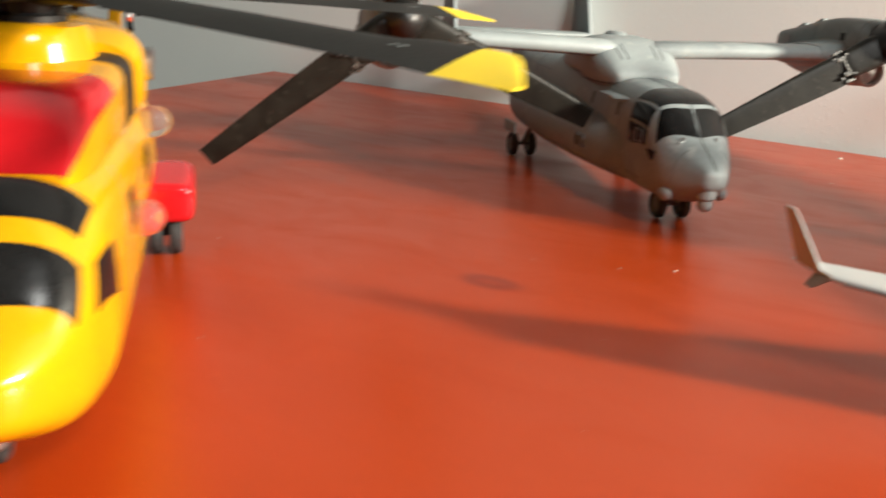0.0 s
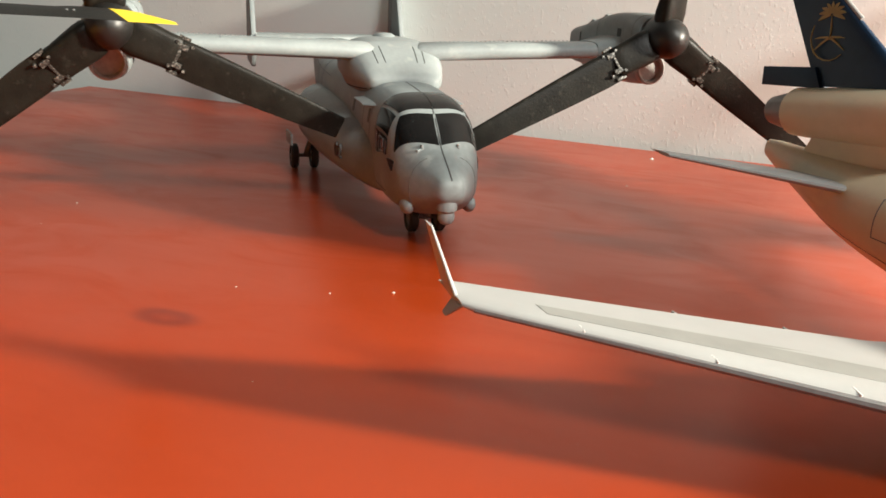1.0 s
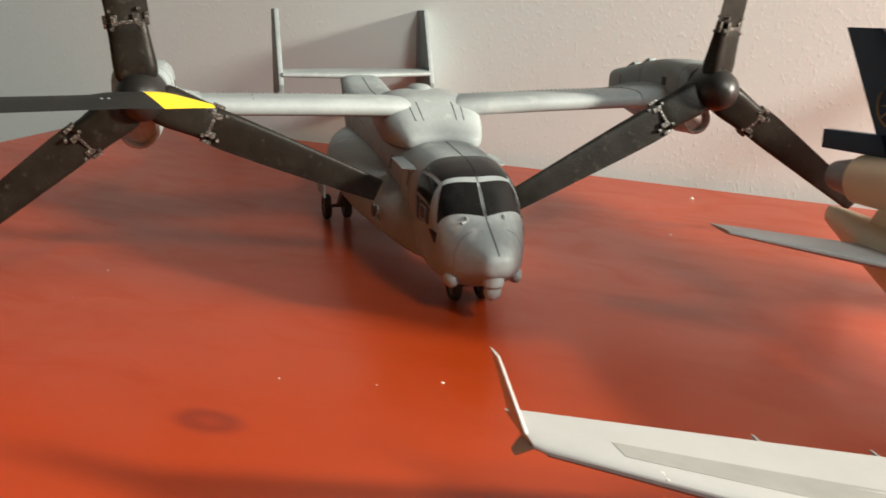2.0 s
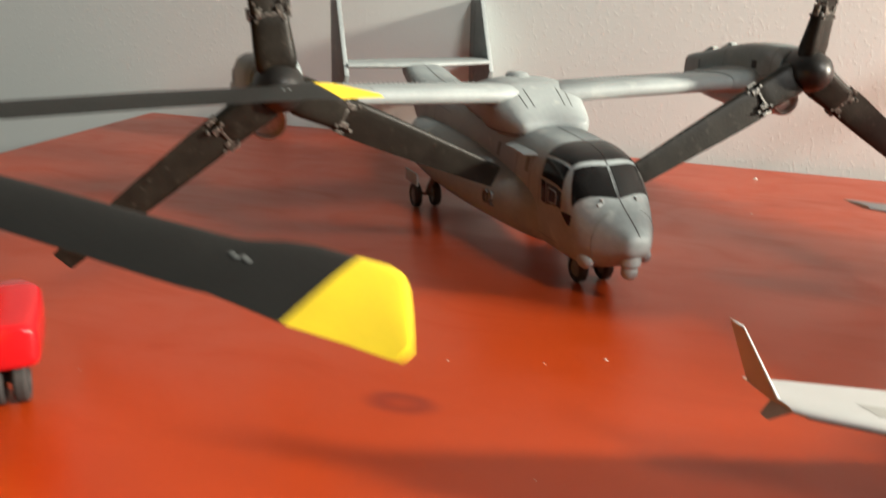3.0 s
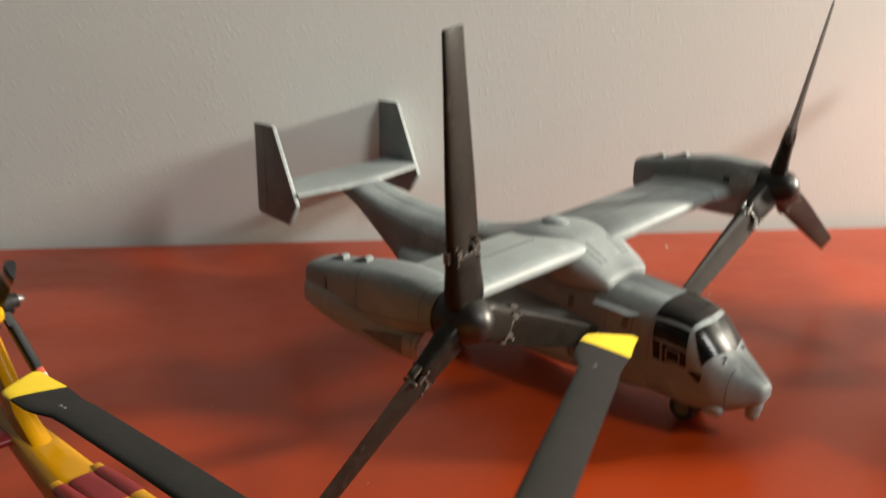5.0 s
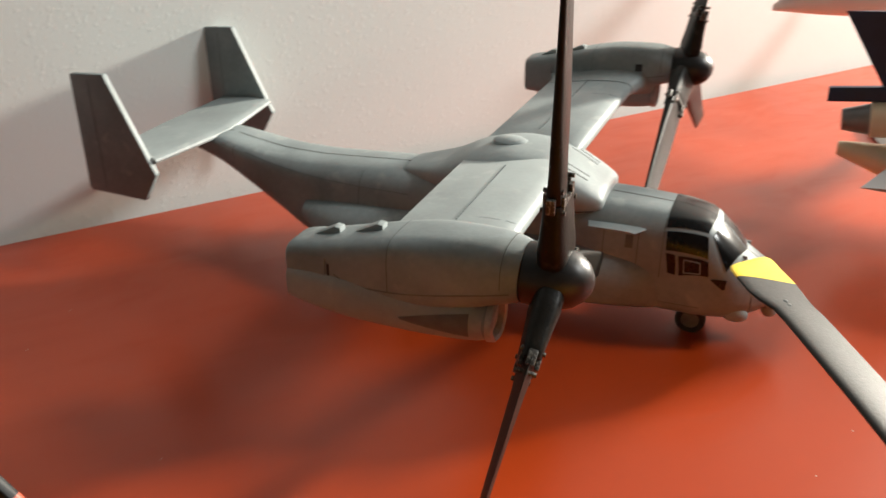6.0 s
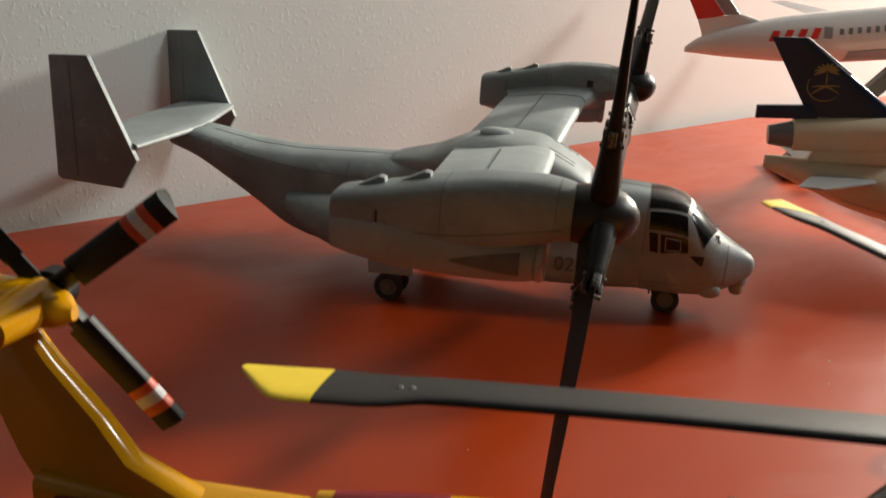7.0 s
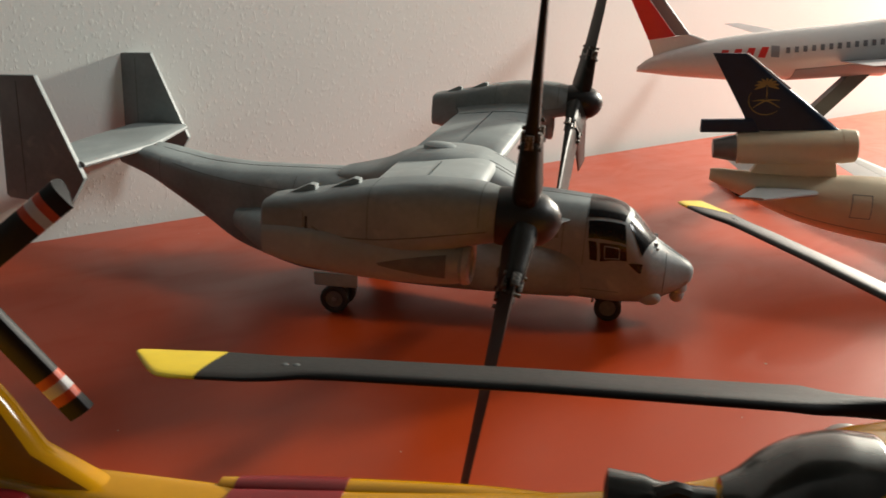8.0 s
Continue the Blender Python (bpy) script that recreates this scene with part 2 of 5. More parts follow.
def rings(bm, loops, cap=True, closed=True):
    """Skin between successive loops of points."""
    vs = [[bm.verts.new(p) for p in lp] for lp in loops]
    n = len(vs[0])
    for a, b in zip(vs, vs[1:]):
        for i in range(n if closed else n - 1):
            j = (i + 1) % n
            bm.faces.new((a[i], a[j], b[j], b[i]))
    if cap and closed:
        bm.faces.new(vs[0][::-1])
        bm.faces.new(vs[-1])
    return bm


AX = {"x": ((0, 1, 0), (0, 0, 1), (1, 0, 0)), "y": ((0, 0, 1), (1, 0, 0), (0, 1, 0)), "z": ((1, 0, 0), (0, 1, 0), (0, 0, 1))}


def lathe(bm, profile, axis="x", centre=(0, 0, 0), n=28, squash=1.0):
    """profile: (place along the axis, radius)."""
    u, v, w = (Vector(a) for a in AX[axis])
    c = Vector(centre)
    loops = [[c + w * p + (u * math.cos(2 * math.pi * k / n) + v * squash * math.sin(2 * math.pi * k / n)) * max(r, 1e-5) for k in range(n)]
             for p, r in profile]
    return rings(bm, loops)


def tube(bm, pts, r, n=10, r2=None):
    pts = [Vector(p) for p in pts]
    loops = []
    for i, p in enumerate(pts):
        d = (pts[min(i + 1, len(pts) - 1)] - pts[max(i - 1, 0)]).normalized()
        s = d.orthogonal().normalized() if i == 0 else (s - d * s.dot(d)).normalized()
        t = d.cross(s)
        rr = r if r2 is None else r + (r2 - r) * i / (len(pts) - 1)
        loops.append([p + (s * math.cos(2 * math.pi * k / n) + t * math.sin(2 * math.pi * k / n)) * rr for k in range(n)])
    return rings(bm, loops)


FOIL = [(0.0, 0.0), (0.012, 0.5), (0.05, 0.85), (0.14, 1.0), (0.3, 1.0), (0.5, 0.82), (0.75, 0.45), (1.0, 0.04)]


def foil(bm, stations, lower=0.75):
    """stations: leading edge, trailing edge, thickness, up."""
    loops = []
    for le, te, th, up in stations:
        le, te, up = Vector(le), Vector(te), Vector(up).normalized()
        top = [le.lerp(te, x) + up * th * 0.5 * y for x, y in FOIL]
        low = [le.lerp(te, x) - up * th * 0.5 * lower * y for x, y in FOIL[1:]]
        loops.append(top + low[::-1])
    return rings(bm, loops)


def plate(bm, outline, thick, axis=1, at=0.0, bevel=0.0):
    """A flat plate from a 2D outline; axis: the coordinate that is its thickness."""
    def put(p, d):
        q = list(p)
        q.insert(axis, at + d)
        return Vector(q)
    rings(bm, [[put(p, -thick / 2) for p in outline], [put(p, thick / 2) for p in outline]])
    if bevel:
        bmesh.ops.bevel(bm, geom=[e for e in bm.edges], offset=bevel, segments=2, affect="EDGES", profile=0.6)
    return bm


class Hull:
    """A body lofted along x from sections (x, half width, top, widest height, bottom and, if it differs, power), rounded squares of power n."""

    def __init__(self, rows, n=2.4, y=0.0):
        rows = sorted(rows)
        self.x = np.array([r[0] for r in rows])
        self.v = np.array([(*r[1:], n) if len(r) == 5 else r[1:] for r in rows])
        self.y = y
        d = np.diff(self.v, axis=0) / np.diff(self.x)[:, None]
        t = np.zeros_like(self.v)
        t[0], t[-1] = d[0], d[-1]
        for i in range(1, len(rows) - 1):
            same = d[i - 1] * d[i] > 0
            t[i] = np.where(same, 2 * d[i - 1] * d[i] / (d[i - 1] + d[i] + 1e-12), 0)
        self.t = t

    def at(self, x):
        x = min(max(x, self.x[0]), self.x[-1])
        i = min(int(np.searchsorted(self.x, x, "right")) - 1, len(self.x) - 2)
        h = self.x[i + 1] - self.x[i]
        s = (x - self.x[i]) / h
        a, b = 2 * s ** 3 - 3 * s ** 2 + 1, s ** 3 - 2 * s ** 2 + s
        return a * self.v[i] + b * h * self.t[i] + (1 - a) * self.v[i + 1] + (s ** 3 - s ** 2) * h * self.t[i + 1]

    def point(self, x, a, off=0.0):
        w, zt, zc, zb, n = self.at(x)
        s, c, e = math.sin(a), math.cos(a), 2 / n
        y = (w + off) * math.copysign(abs(s) ** e, s)
        z = zc + (zt - zc + off) * abs(c) ** e if c >= 0 else zc - (zc - zb + off) * abs(c) ** e
        return Vector((x, self.y + y, z))

    def angle_z(self, x, z, side):
        w, zt, zc, zb, n = self.at(x)
        k = (z - zc) / (zt - zc) if z >= zc else (z - zc) / (zc - zb)
        k = max(-1, min(1, k))
        return side * math.acos(math.copysign(abs(k) ** (n / 2), k))

    def angle_y(self, x, y):
        w, *_, n = self.at(x)
        k = max(-1, min(1, y / w))
        return math.copysign(math.asin(abs(k) ** (n / 2)), k)

    def skin(self, bm, nx=90, na=48):
        u = np.linspace(0, 1, nx)
        u = (1 - np.cos(u * math.pi)) / 2 * 0.6 + u * 0.4
        xs = self.x[0] + u * (self.x[-1] - self.x[0])
        return rings(bm, [[self.point(x, 2 * math.pi * k / na) for k in range(na)] for x in xs])

    def corner(self, c):
        kind, x, v = c[:3]
        if kind == "y":
            return x, self.angle_y(x, v)
        if kind == "a":
            return x, radians(v)
        return x, self.angle_z(x, v, c[3])

    def patch(self, bm, a, b, c, d, off=0.0002, n=8, m=8):
        """A panel on the skin with corners a b c d, slightly proud, with a rim that closes it to the skin."""
        a, b, c, d = (self.corner(q) for q in (a, b, c, d))
        grid, low = [], []
        for i in range(n + 1):
            u = i / n
            row, lo = [], []
            for j in range(m + 1):
                v = j / m
                x = (a[0] * (1 - u) + b[0] * u) * (1 - v) + (d[0] * (1 - u) + c[0] * u) * v
                t = (a[1] * (1 - u) + b[1] * u) * (1 - v) + (d[1] * (1 - u) + c[1] * u) * v
                row.append(bm.verts.new(self.point(x, t, off)))
                lo.append((x, t))
            grid.append(row)
            low.append(lo)
        for i in range(n):
            for j in range(m):
                bm.faces.new((grid[i][j], grid[i + 1][j], grid[i + 1][j + 1], grid[i][j + 1]))
        edge = [(i, 0) for i in range(n)] + [(n, j) for j in range(m)] + [(i, m) for i in range(n, 0, -1)] + [(0, j) for j in range(m, 0, -1)]
        base = [bm.verts.new(self.point(*low[i][j], -0.0003)) for i, j in edge]
        for k in range(len(edge)):
            q = (k + 1) % len(edge)
            bm.faces.new((grid[edge[k][0]][edge[k][1]], grid[edge[q][0]][edge[q][1]], base[q], base[k]))
        return bm

    def line(self, bm, a, b, width=0.0003, off=0.00006, n=14):
        """An engraved line along the skin from a to b, filled with dark wash."""
        a, b = self.corner(a), self.corner(b)
        loops = []
        for i in range(n + 1):
            u = i / n
            x, t = a[0] + (b[0] - a[0]) * u, a[1] + (b[1] - a[1]) * u
            e = 1e-3
            p, q = self.point(x, t, off), self.point(a[0] + (b[0] - a[0]) * (u + e), a[1] + (b[1] - a[1]) * (u + e), off)
            d = (q - p).normalized()
            nrm = (self.point(x, t, off + 0.001) - p).normalized()
            s = d.cross(nrm).normalized() * width / 2
            loops.append([p - s - nrm * 0.0004, p - s, p + s, p + s - nrm * 0.0004])
        return rings(bm, loops)


def B():
    return bmesh.new()


# ---- the room ----
WALL_Y, TAB_X, TAB_Y = 0.5300, -0.215, 0.5220


def slab(name, lo, hi, mat, label, category, bevel=0.0, smooth=False):
    bm = B()
    box(bm, lo, hi, bevel)
    ob = new(name, finish(bm, name, mat, smooth))
    return tagged(ob, label, category, kind="structure")


slab("wall_north", (-1.9, WALL_Y, -0.75), (2.3, WALL_Y + 0.12, 1.8), M_WALL, "off-white roughcast painted wall behind the table", "wall")
# unseen surfaces that close the room; their dark colours keep bounced light low
slab("wall_south", (-1.9, -2.92, -0.75), (2.3, -2.8, 1.8), M_UNSEEN, "unseen room wall, dark to cut bounced light", "wall")
slab("wall_west", (-2.02, -2.92, -0.75), (-1.9, WALL_Y + 0.12, 1.8), M_UNSEEN, "unseen room wall, dark to cut bounced light", "wall")
slab("wall_east", (2.3, -2.92, -0.75), (2.42, WALL_Y + 0.12, 1.8), M_UNSEEN, "unseen room wall, dark to cut bounced light", "wall")
slab("floor", (-2.02, -2.92, -0.87), (2.42, WALL_Y + 0.12, -0.75), M_FLOOR, "unseen dark wooden room floor", "floor")
slab("ceiling", (-2.02, -2.92, 1.8), (2.42, WALL_Y + 0.12, 1.9), M_UNSEEN, "unseen ceiling, dark to cut bounced light", "ceiling")


def build_table():
    t = thing("table", pose(0, 0, -0.75), "red painted wooden table standing against the wall", "table")
    bm = B()
    box(bm, (TAB_X, -0.30, 0.722), (1.35, TAB_Y, 0.75), 0.0015)
    part("tabletop", bm, M_TABLE, t, sharp=60)
    for x in (TAB_X + 0.03, 1.28):
        for y in (-0.27, WALL_Y - 0.08):
            bm = B()
            box(bm, (x, y, 0), (x + 0.045, y + 0.045, 0.722), 0.002)
            part("leg", bm, M_TABLE, t)


build_table()


# ---- tiltrotor aircraft model ----
def wheel(parent, x, y, z, r, width, tyre_mat=M_TYRE, rim_mat=M_WRIM):
    w = width / 2
    bm = B()
    lathe(bm, [(-w * 0.55, r * 0.58), (-w, r * 0.66), (-w, r * 0.86), (-w * 0.6, r * 0.985), (w * 0.6, r * 0.985), (w, r * 0.86), (w, r * 0.66),
               (w * 0.55, r * 0.58)], "y", (x, y, z), 26)
    tyre = part("wheel", bm, tyre_mat, parent, "black rubber tyre")
    bm = B()
    lathe(bm, [(-w * 0.72, r * 0.12), (-w * 0.78, r * 0.2), (-w * 0.62, r * 0.3), (-w * 0.72, r * 0.59), (w * 0.72, r * 0.59), (w * 0.62, r * 0.3),
               (w * 0.78, r * 0.2), (w * 0.72, r * 0.12)], "y", (x, y, z), 20)
    part("rim", bm, rim_mat, tyre, "dark grey rim")
    return tyre


OSPREY_AT = (0.0850, 0.3473, -52.0)


def rotor_blade(parent, hub, ang, side, length=0.0815, pitch=-20, cone=0.0):
    """One wide proprotor blade with its round cuff, fold hinge and fittings. ang: degrees from inboard level, up positive."""
    a = radians(ang)
    inb = -side                                    # +y or -y towards the fuselage
    d = Vector((0, inb * math.cos(a), math.sin(a)))
    tang = Vector((0, -inb * math.sin(a), math.cos(a)))
    fwd = Vector((1, 0, 0))
    d = (d + fwd * math.tan(radians(cone))).normalized()
    fwd = (fwd - d * fwd.dot(d)).normalized()

    def chord_dir(p):
        p = radians(p)
        return tang * math.cos(p) + fwd * math.sin(p)

    hub = Vector(hub)
    # cuff: a boxy sleeve, widest at the hub
    loops = []
    for r, cw, ct in ((0.0040, 0.0050, 0.0026), (0.0062, 0.0060, 0.0034), (0.0090, 0.0061, 0.0035), (0.0125, 0.0059, 0.0031), (0.0175, 0.0056, 0.0027),
                      (0.0205, 0.0056, 0.0025), (0.0212, 0.0053, 0.0022)):
        cd = chord_dir(pitch - 3)
        nn = d.cross(cd).normalized()
        ring = []
        for k in range(20):
            c, e = math.cos(2 * math.pi * (k + 0.5) / 20), math.sin(2 * math.pi * (k + 0.5) / 20)
            ring.append(hub + d * r + cd * cw * math.copysign(abs(c) ** 0.55, c) + nn * ct * math.copysign(abs(e) ** 0.55, e))
        loops.append(ring)
    bm = B()
    rings(bm, loops)
    cuff = part("rotor_blade", bm, M_ROTOR, parent, "dark worn olive-grey rotor blade with fold hinge")
    bm = B()
    st = []
    for r, c, th, p in ((0.0214, 0.0112, 0.0040, pitch - 2), (0.0222, 0.0118, 0.0040, pitch - 2), (0.028, 0.0120, 0.0032, pitch - 1), (0.040, 0.0113, 0.0024, pitch - 2),
                        (0.055, 0.0100, 0.0018, pitch - 1), (0.068, 0.0088, 0.0014, pitch), (length - 0.0006, 0.0076, 0.0010, pitch - 1),
                        (length, 0.0073, 0.0007, pitch - 1)):
        cd = chord_dir(p)
        st.append((hub + d * r + cd * c * 0.45, hub + d * r - cd * c * 0.55, th, d.cross(cd)))
    foil(bm, st, 0.9)
    part("blade", bm, M_ROTOR, cuff)
    # fold hinge: interlocking knuckles, edge lugs and bolt heads
    cd = chord_dir(pitch - 3)
    nn = d.cross(cd).normalized()

    def block(name, r, c, n, lr, lc, ln, bevel=0.0002):
        bm = B()
        box(bm, (-lr, -lc, -ln), (lr, lc, ln), bevel)
        m = Matrix((d, cd, nn)).transposed().to_4x4()
        m.translation = hub + d * r + cd * c + nn * n
        bmesh.ops.transform(bm, matrix=m, verts=bm.verts)
        part(name, bm, M_HINGE, cuff, "bright worn metal fitting")

    for f in (-1, 1):
        block("hinge_knuckle", 0.0212, 0.0030 * f, 0.0019, 0.0022, 0.0009, 0.0005)
        block("hinge_knuckle", 0.0212, 0.0030 * f, -0.0019, 0.0022, 0.0009, 0.0005)
        block("hinge_lug", 0.0216, 0.0057 * f, 0.0, 0.0018, 0.0006, 0.0010)
        for r in (0.0196, 0.0246):
            bm = B()
            c, ax = hub + d * r + cd * 0.0040 * f, nn * (0.0028 if r < 0.021 else 0.0022)
            tube(bm, [c - ax, c - ax * 0.9, c + ax * 0.9, c + ax], 0.00055, 8)
            part("hinge_bolt", bm, M_HINGE, cuff, "bright worn metal fitting")
    block("hinge_pin", 0.0212, 0.0, 0.0020, 0.0005, 0.0020, 0.0004)
    block("hinge_pin", 0.0212, 0.0, -0.0020, 0.0005, 0.0020, 0.0004)


def build_osprey():
    x, y, h = OSPREY_AT
    t = thing("tiltrotor_model", pose(x, y, 0, 0, 0, h), "grey plastic tiltrotor model standing on the red table", "model aircraft")
    body = Hull([(0.0402, 0.0020, 0.0222, 0.0206, 0.0190), (0.0396, 0.0036, 0.0234, 0.0203, 0.0176), (0.0370, 0.0056, 0.0254, 0.0198, 0.0156),
                 (0.0330, 0.0086, 0.0276, 0.0194, 0.0130), (0.0290, 0.0111, 0.0298, 0.0194, 0.0108), (0.0262, 0.0125, 0.0316, 0.0198, 0.0098),
                 (0.0235, 0.0135, 0.0342, 0.0203, 0.0093, 2.8), (0.0200, 0.0143, 0.0377, 0.0210, 0.0091, 3.0), (0.0165, 0.0148, 0.0406, 0.0220, 0.0089, 3.2),
                 (0.0125, 0.0150, 0.0426, 0.0225, 0.0088, 3.3), (0.0040, 0.0152, 0.0440, 0.0235, 0.0088, 3.4), (-0.0200, 0.0156, 0.0448, 0.0245, 0.0088, 3.4),
                 (-0.0600, 0.0158, 0.0448, 0.0255, 0.0090, 3.4), (-0.0900, 0.0157, 0.0446, 0.0265, 0.0092, 3.4), (-0.1060, 0.0154, 0.0437, 0.0275, 0.0094, 3.4),
                 (-0.1170, 0.0149, 0.0430, 0.0290, 0.0097, 3.4), (-0.1290, 0.0140, 0.0424, 0.0315, 0.0130, 3.4), (-0.1410, 0.0128, 0.0426, 0.0345, 0.0205, 3.5),
                 (-0.1555, 0.0112, 0.0444, 0.0385, 0.0292, 3.6), (-0.1680, 0.0096, 0.0462, 0.0420, 0.0356, 3.6), (-0.1780, 0.0084, 0.0466, 0.0435, 0.0388, 3.6)], 2.5)
    bm = B()
    body.skin(bm, 120, 64)
    fus = part("fuselage", bm, M_GREYW, t, "pale grey weathered fuselage")
    # canopy
    bm = B()
    body.patch(bm, ("y", 0.0020, -0.0001), ("y", 0.0158, -0.0001), ("z", 0.0146, 0.0396, -1), ("z", 0.0020, 0.0404, -1))
    part("roof_window", bm, M_GLASSK, fus, "smoked black glazing")
    bm = B()
    body.patch(bm, ("y", 0.0020, 0.0001), ("y", 0.0158, 0.0001), ("z", 0.0146, 0.0396, 1), ("z", 0.0020, 0.0404, 1))
    part("roof_window", bm, M_GLASSK, fus, "smoked black glazing")
    for s in (-1, 1):
        bm = B()
        body.patch(bm, ("y", 0.0178, s * 0.0004), ("y", 0.0262, s * 0.0004), ("z", 0.0216, 0.0287, s), ("z", 0.0162, 0.0386, s))
        part("windscreen", bm, M_GLASSK, fus, "smoked black windscreen pane")
        bm = B()
        body.patch(bm, ("z", 0.0024, 0.0393, s), ("z", 0.0148, 0.0386, s), ("z", 0.0158, 0.0325, s), ("z", 0.0028, 0.0336, s))
        part("side_window", bm, M_GLASSK, fus, "smoked black side pane")
        bm = B()
        body.patch(bm, ("z", 0.0029, 0.0328, s), ("z", 0.0058, 0.0325, s), ("z", 0.0066, 0.0258, s), ("z", 0.0040, 0.0262, s))
        part("side_window", bm, M_GLASSK, fus)
        bm = B()
        body.patch(bm, ("z", 0.0068, 0.0324, s), ("z", 0.0159, 0.0317, s), ("z", 0.0166, 0.0268, s), ("z", 0.0076, 0.0258, s))
        low = part("side_window", bm, M_GLASSK, fus)
        bm = B()
        for a, b in ((("z", 0.0086, 0.0314, s), ("z", 0.0136, 0.0310, s)), (("z", 0.0136, 0.0310, s), ("z", 0.0140, 0.0274, s)),
                     (("z", 0.0140, 0.0274, s), ("z", 0.0090, 0.0270, s)), (("z", 0.0090, 0.0270, s), ("z", 0.0086, 0.0314, s))):
            body.line(bm, a, b, 0.00035, 0.0004, 6)
        part("vent_frame", bm, M_GREYW, low, "grey sliding vent frame")
        bm = B()
        body.patch(bm, ("z", 0.0172, 0.0260, s), ("z", 0.0222, 0.0260, s), ("z", 0.0219, 0.0229, s), ("z", 0.0212, 0.0228, s), n=5, m=5)
        part("chin_window", bm, M_GLASSK, fus)
        for fx in (-0.010, -0.034):
            bm = B()
            body.patch(bm, ("z", fx, 0.0372, s), ("z", fx + 0.0024, 0.0372, s), ("z", fx + 0.0024, 0.0325, s), ("z", fx, 0.0325, s), 0.00012, 4, 4)
            part("cabin_window", bm, M_LINE, fus, "small dark cabin window")
    # panel lines
    for a, b in ((("y", 0.0394, 0.0), ("y", 0.0262, 0.0)), (("y", 0.0262, 0.0), ("y", -0.0180, 0.0)), (("y", -0.085, 0.0), ("y", -0.168, 0.0)),
                 (("z", 0.0016, 0.0425, -1), ("z", 0.0016, 0.0240, -1)), (("z", 0.0016, 0.0425, 1), ("z", 0.0016, 0.0240, 1)),
                 (("z", 0.030, 0.0285, -1), ("z", 0.030, 0.0150, -1)), (("z", 0.030, 0.0285, 1), ("z", 0.030, 0.0150, 1)),
                 (("z", -0.006, 0.0385, -1), ("z", -0.006, 0.0150, -1)), (("z", -0.017, 0.0385, -1), ("z", -0.017, 0.0150, -1)),
                 (("z", -0.006, 0.0385, 1), ("z", -0.006, 0.0150, 1)), (("z", 0.015, 0.0150, -1), ("z", -0.040, 0.0142, -1)),
                 (("z", -0.105, 0.0425, -1), ("z", -0.105, 0.0200, -1)), (("z", -0.086, 0.038, -1), ("z", -0.155, 0.0425, -1)),
                 (("z", -0.160, 0.0440, -1), ("z", -0.160, 0.0345, -1))):
        bm = B()
        seam = a[0] == "y"
        body.line(bm, a, b, 0.0004 if seam else 0.00024)
        part("panel_line", bm, M_SEAM if seam else M_LINE, fus)
    # nose: turret, side bulges, probe stub, air-data fins
    bm = B()
    lathe(bm, [(0.0186, 0.0026), (0.0165, 0.0032), (0.0140, 0.0032), (0.0131, 0.0024), (0.0122, 0.0026), (0.0108, 0.0025), (0.0097, 0.0018), (0.0092, 0.0008), (0.0091, 0.0002)],
          "z", (0.0358, -0.0002, 0), 20)
    part("nose_turret", bm, M_GREY, t, "grey sensor turret under the nose")
    for s in (-1, 1):
        bm = B()
        bmesh.ops.create_uvsphere(bm, u_segments=16, v_segments=10, radius=1)
        bmesh.ops.transform(bm, matrix=pose(0.0258, s * 0.0100, 0.0130) @ Matrix.Diagonal((0.0042, 0.0022, 0.0028, 1)), verts=bm.verts)
        part("nose_bulge", bm, M_GREY, t)
        bm = B()
        foil(bm, [((-0.0040, s * 0.0135, 0.0388), (-0.0225, s * 0.0138, 0.0392), 0.0012, (0, 0, 1)),
                  ((-0.0070, s * 0.0176, 0.0386), (-0.0215, s * 0.0178, 0.0390), 0.0008, (0, 0, 1))])
        part("strake", bm, M_GREY, t, "small pale grey strake")
        bm = B()
        box(bm, (0.0244, s * 0.0058 - 0.0004, 0.0300), (0.0268, s * 0.0058 + 0.0004, 0.0318), 0.0002)
        part("wiper", bm, M_GREY, t)
    bm = B()
    tube(bm, [(0.0262, -0.0056, 0.0305), (0.0268, -0.0076, 0.0300)], 0.0005, 8)
    part("probe", bm, M_GREY, t)
    # wing centre fairing
    dome = Hull([(-0.0186, 0.0100, 0.0450, 0.0440, 0.0420), (-0.0192, 0.0122, 0.0466, 0.0442, 0.0410), (-0.0225, 0.0142, 0.0492, 0.0446, 0.0395),
                 (-0.0280, 0.0160, 0.0524, 0.0452, 0.0386), (-0.0335, 0.0174, 0.0550, 0.0460, 0.0380), (-0.0400, 0.0182, 0.0570, 0.0465, 0.0380),
                 (-0.0500, 0.0178, 0.0574, 0.0475, 0.0400), (-0.0640, 0.0160, 0.0548, 0.0470, 0.0400), (-0.0760, 0.0128, 0.0494, 0.0450, 0.0400),
                 (-0.0900, 0.0080, 0.0456, 0.0435, 0.0400)], 3.0)
    bm = B()
    dome.skin(bm, 60, 40)
    fair = part("wing_fairing", bm, M_GREY, t, "rounded pale grey fairing over the wing root")
    for yy in (-0.0085, -0.0058, 0.0058, 0.0085):
        bm = B()
        dome.line(bm, ("y", -0.0250, yy), ("y", -0.0345, yy * 1.08), 0.0003)
        part("panel_line", bm, M_SEAM, fair)
    bm = B()
    dome.line(bm, ("z", -0.0196, 0.0424, -1), ("z", -0.0560, 0.0424, -1), 0.0005)
    part("panel_line", bm, M_SEAM, fair)
    bm = B()
    lathe(bm, [(0.0555, 0.0062), (0.0574, 0.0060), (0.0582, 0.0046), (0.0585, 0.0005)], "z", (-0.0540, 0, 0), 24, 0.7)
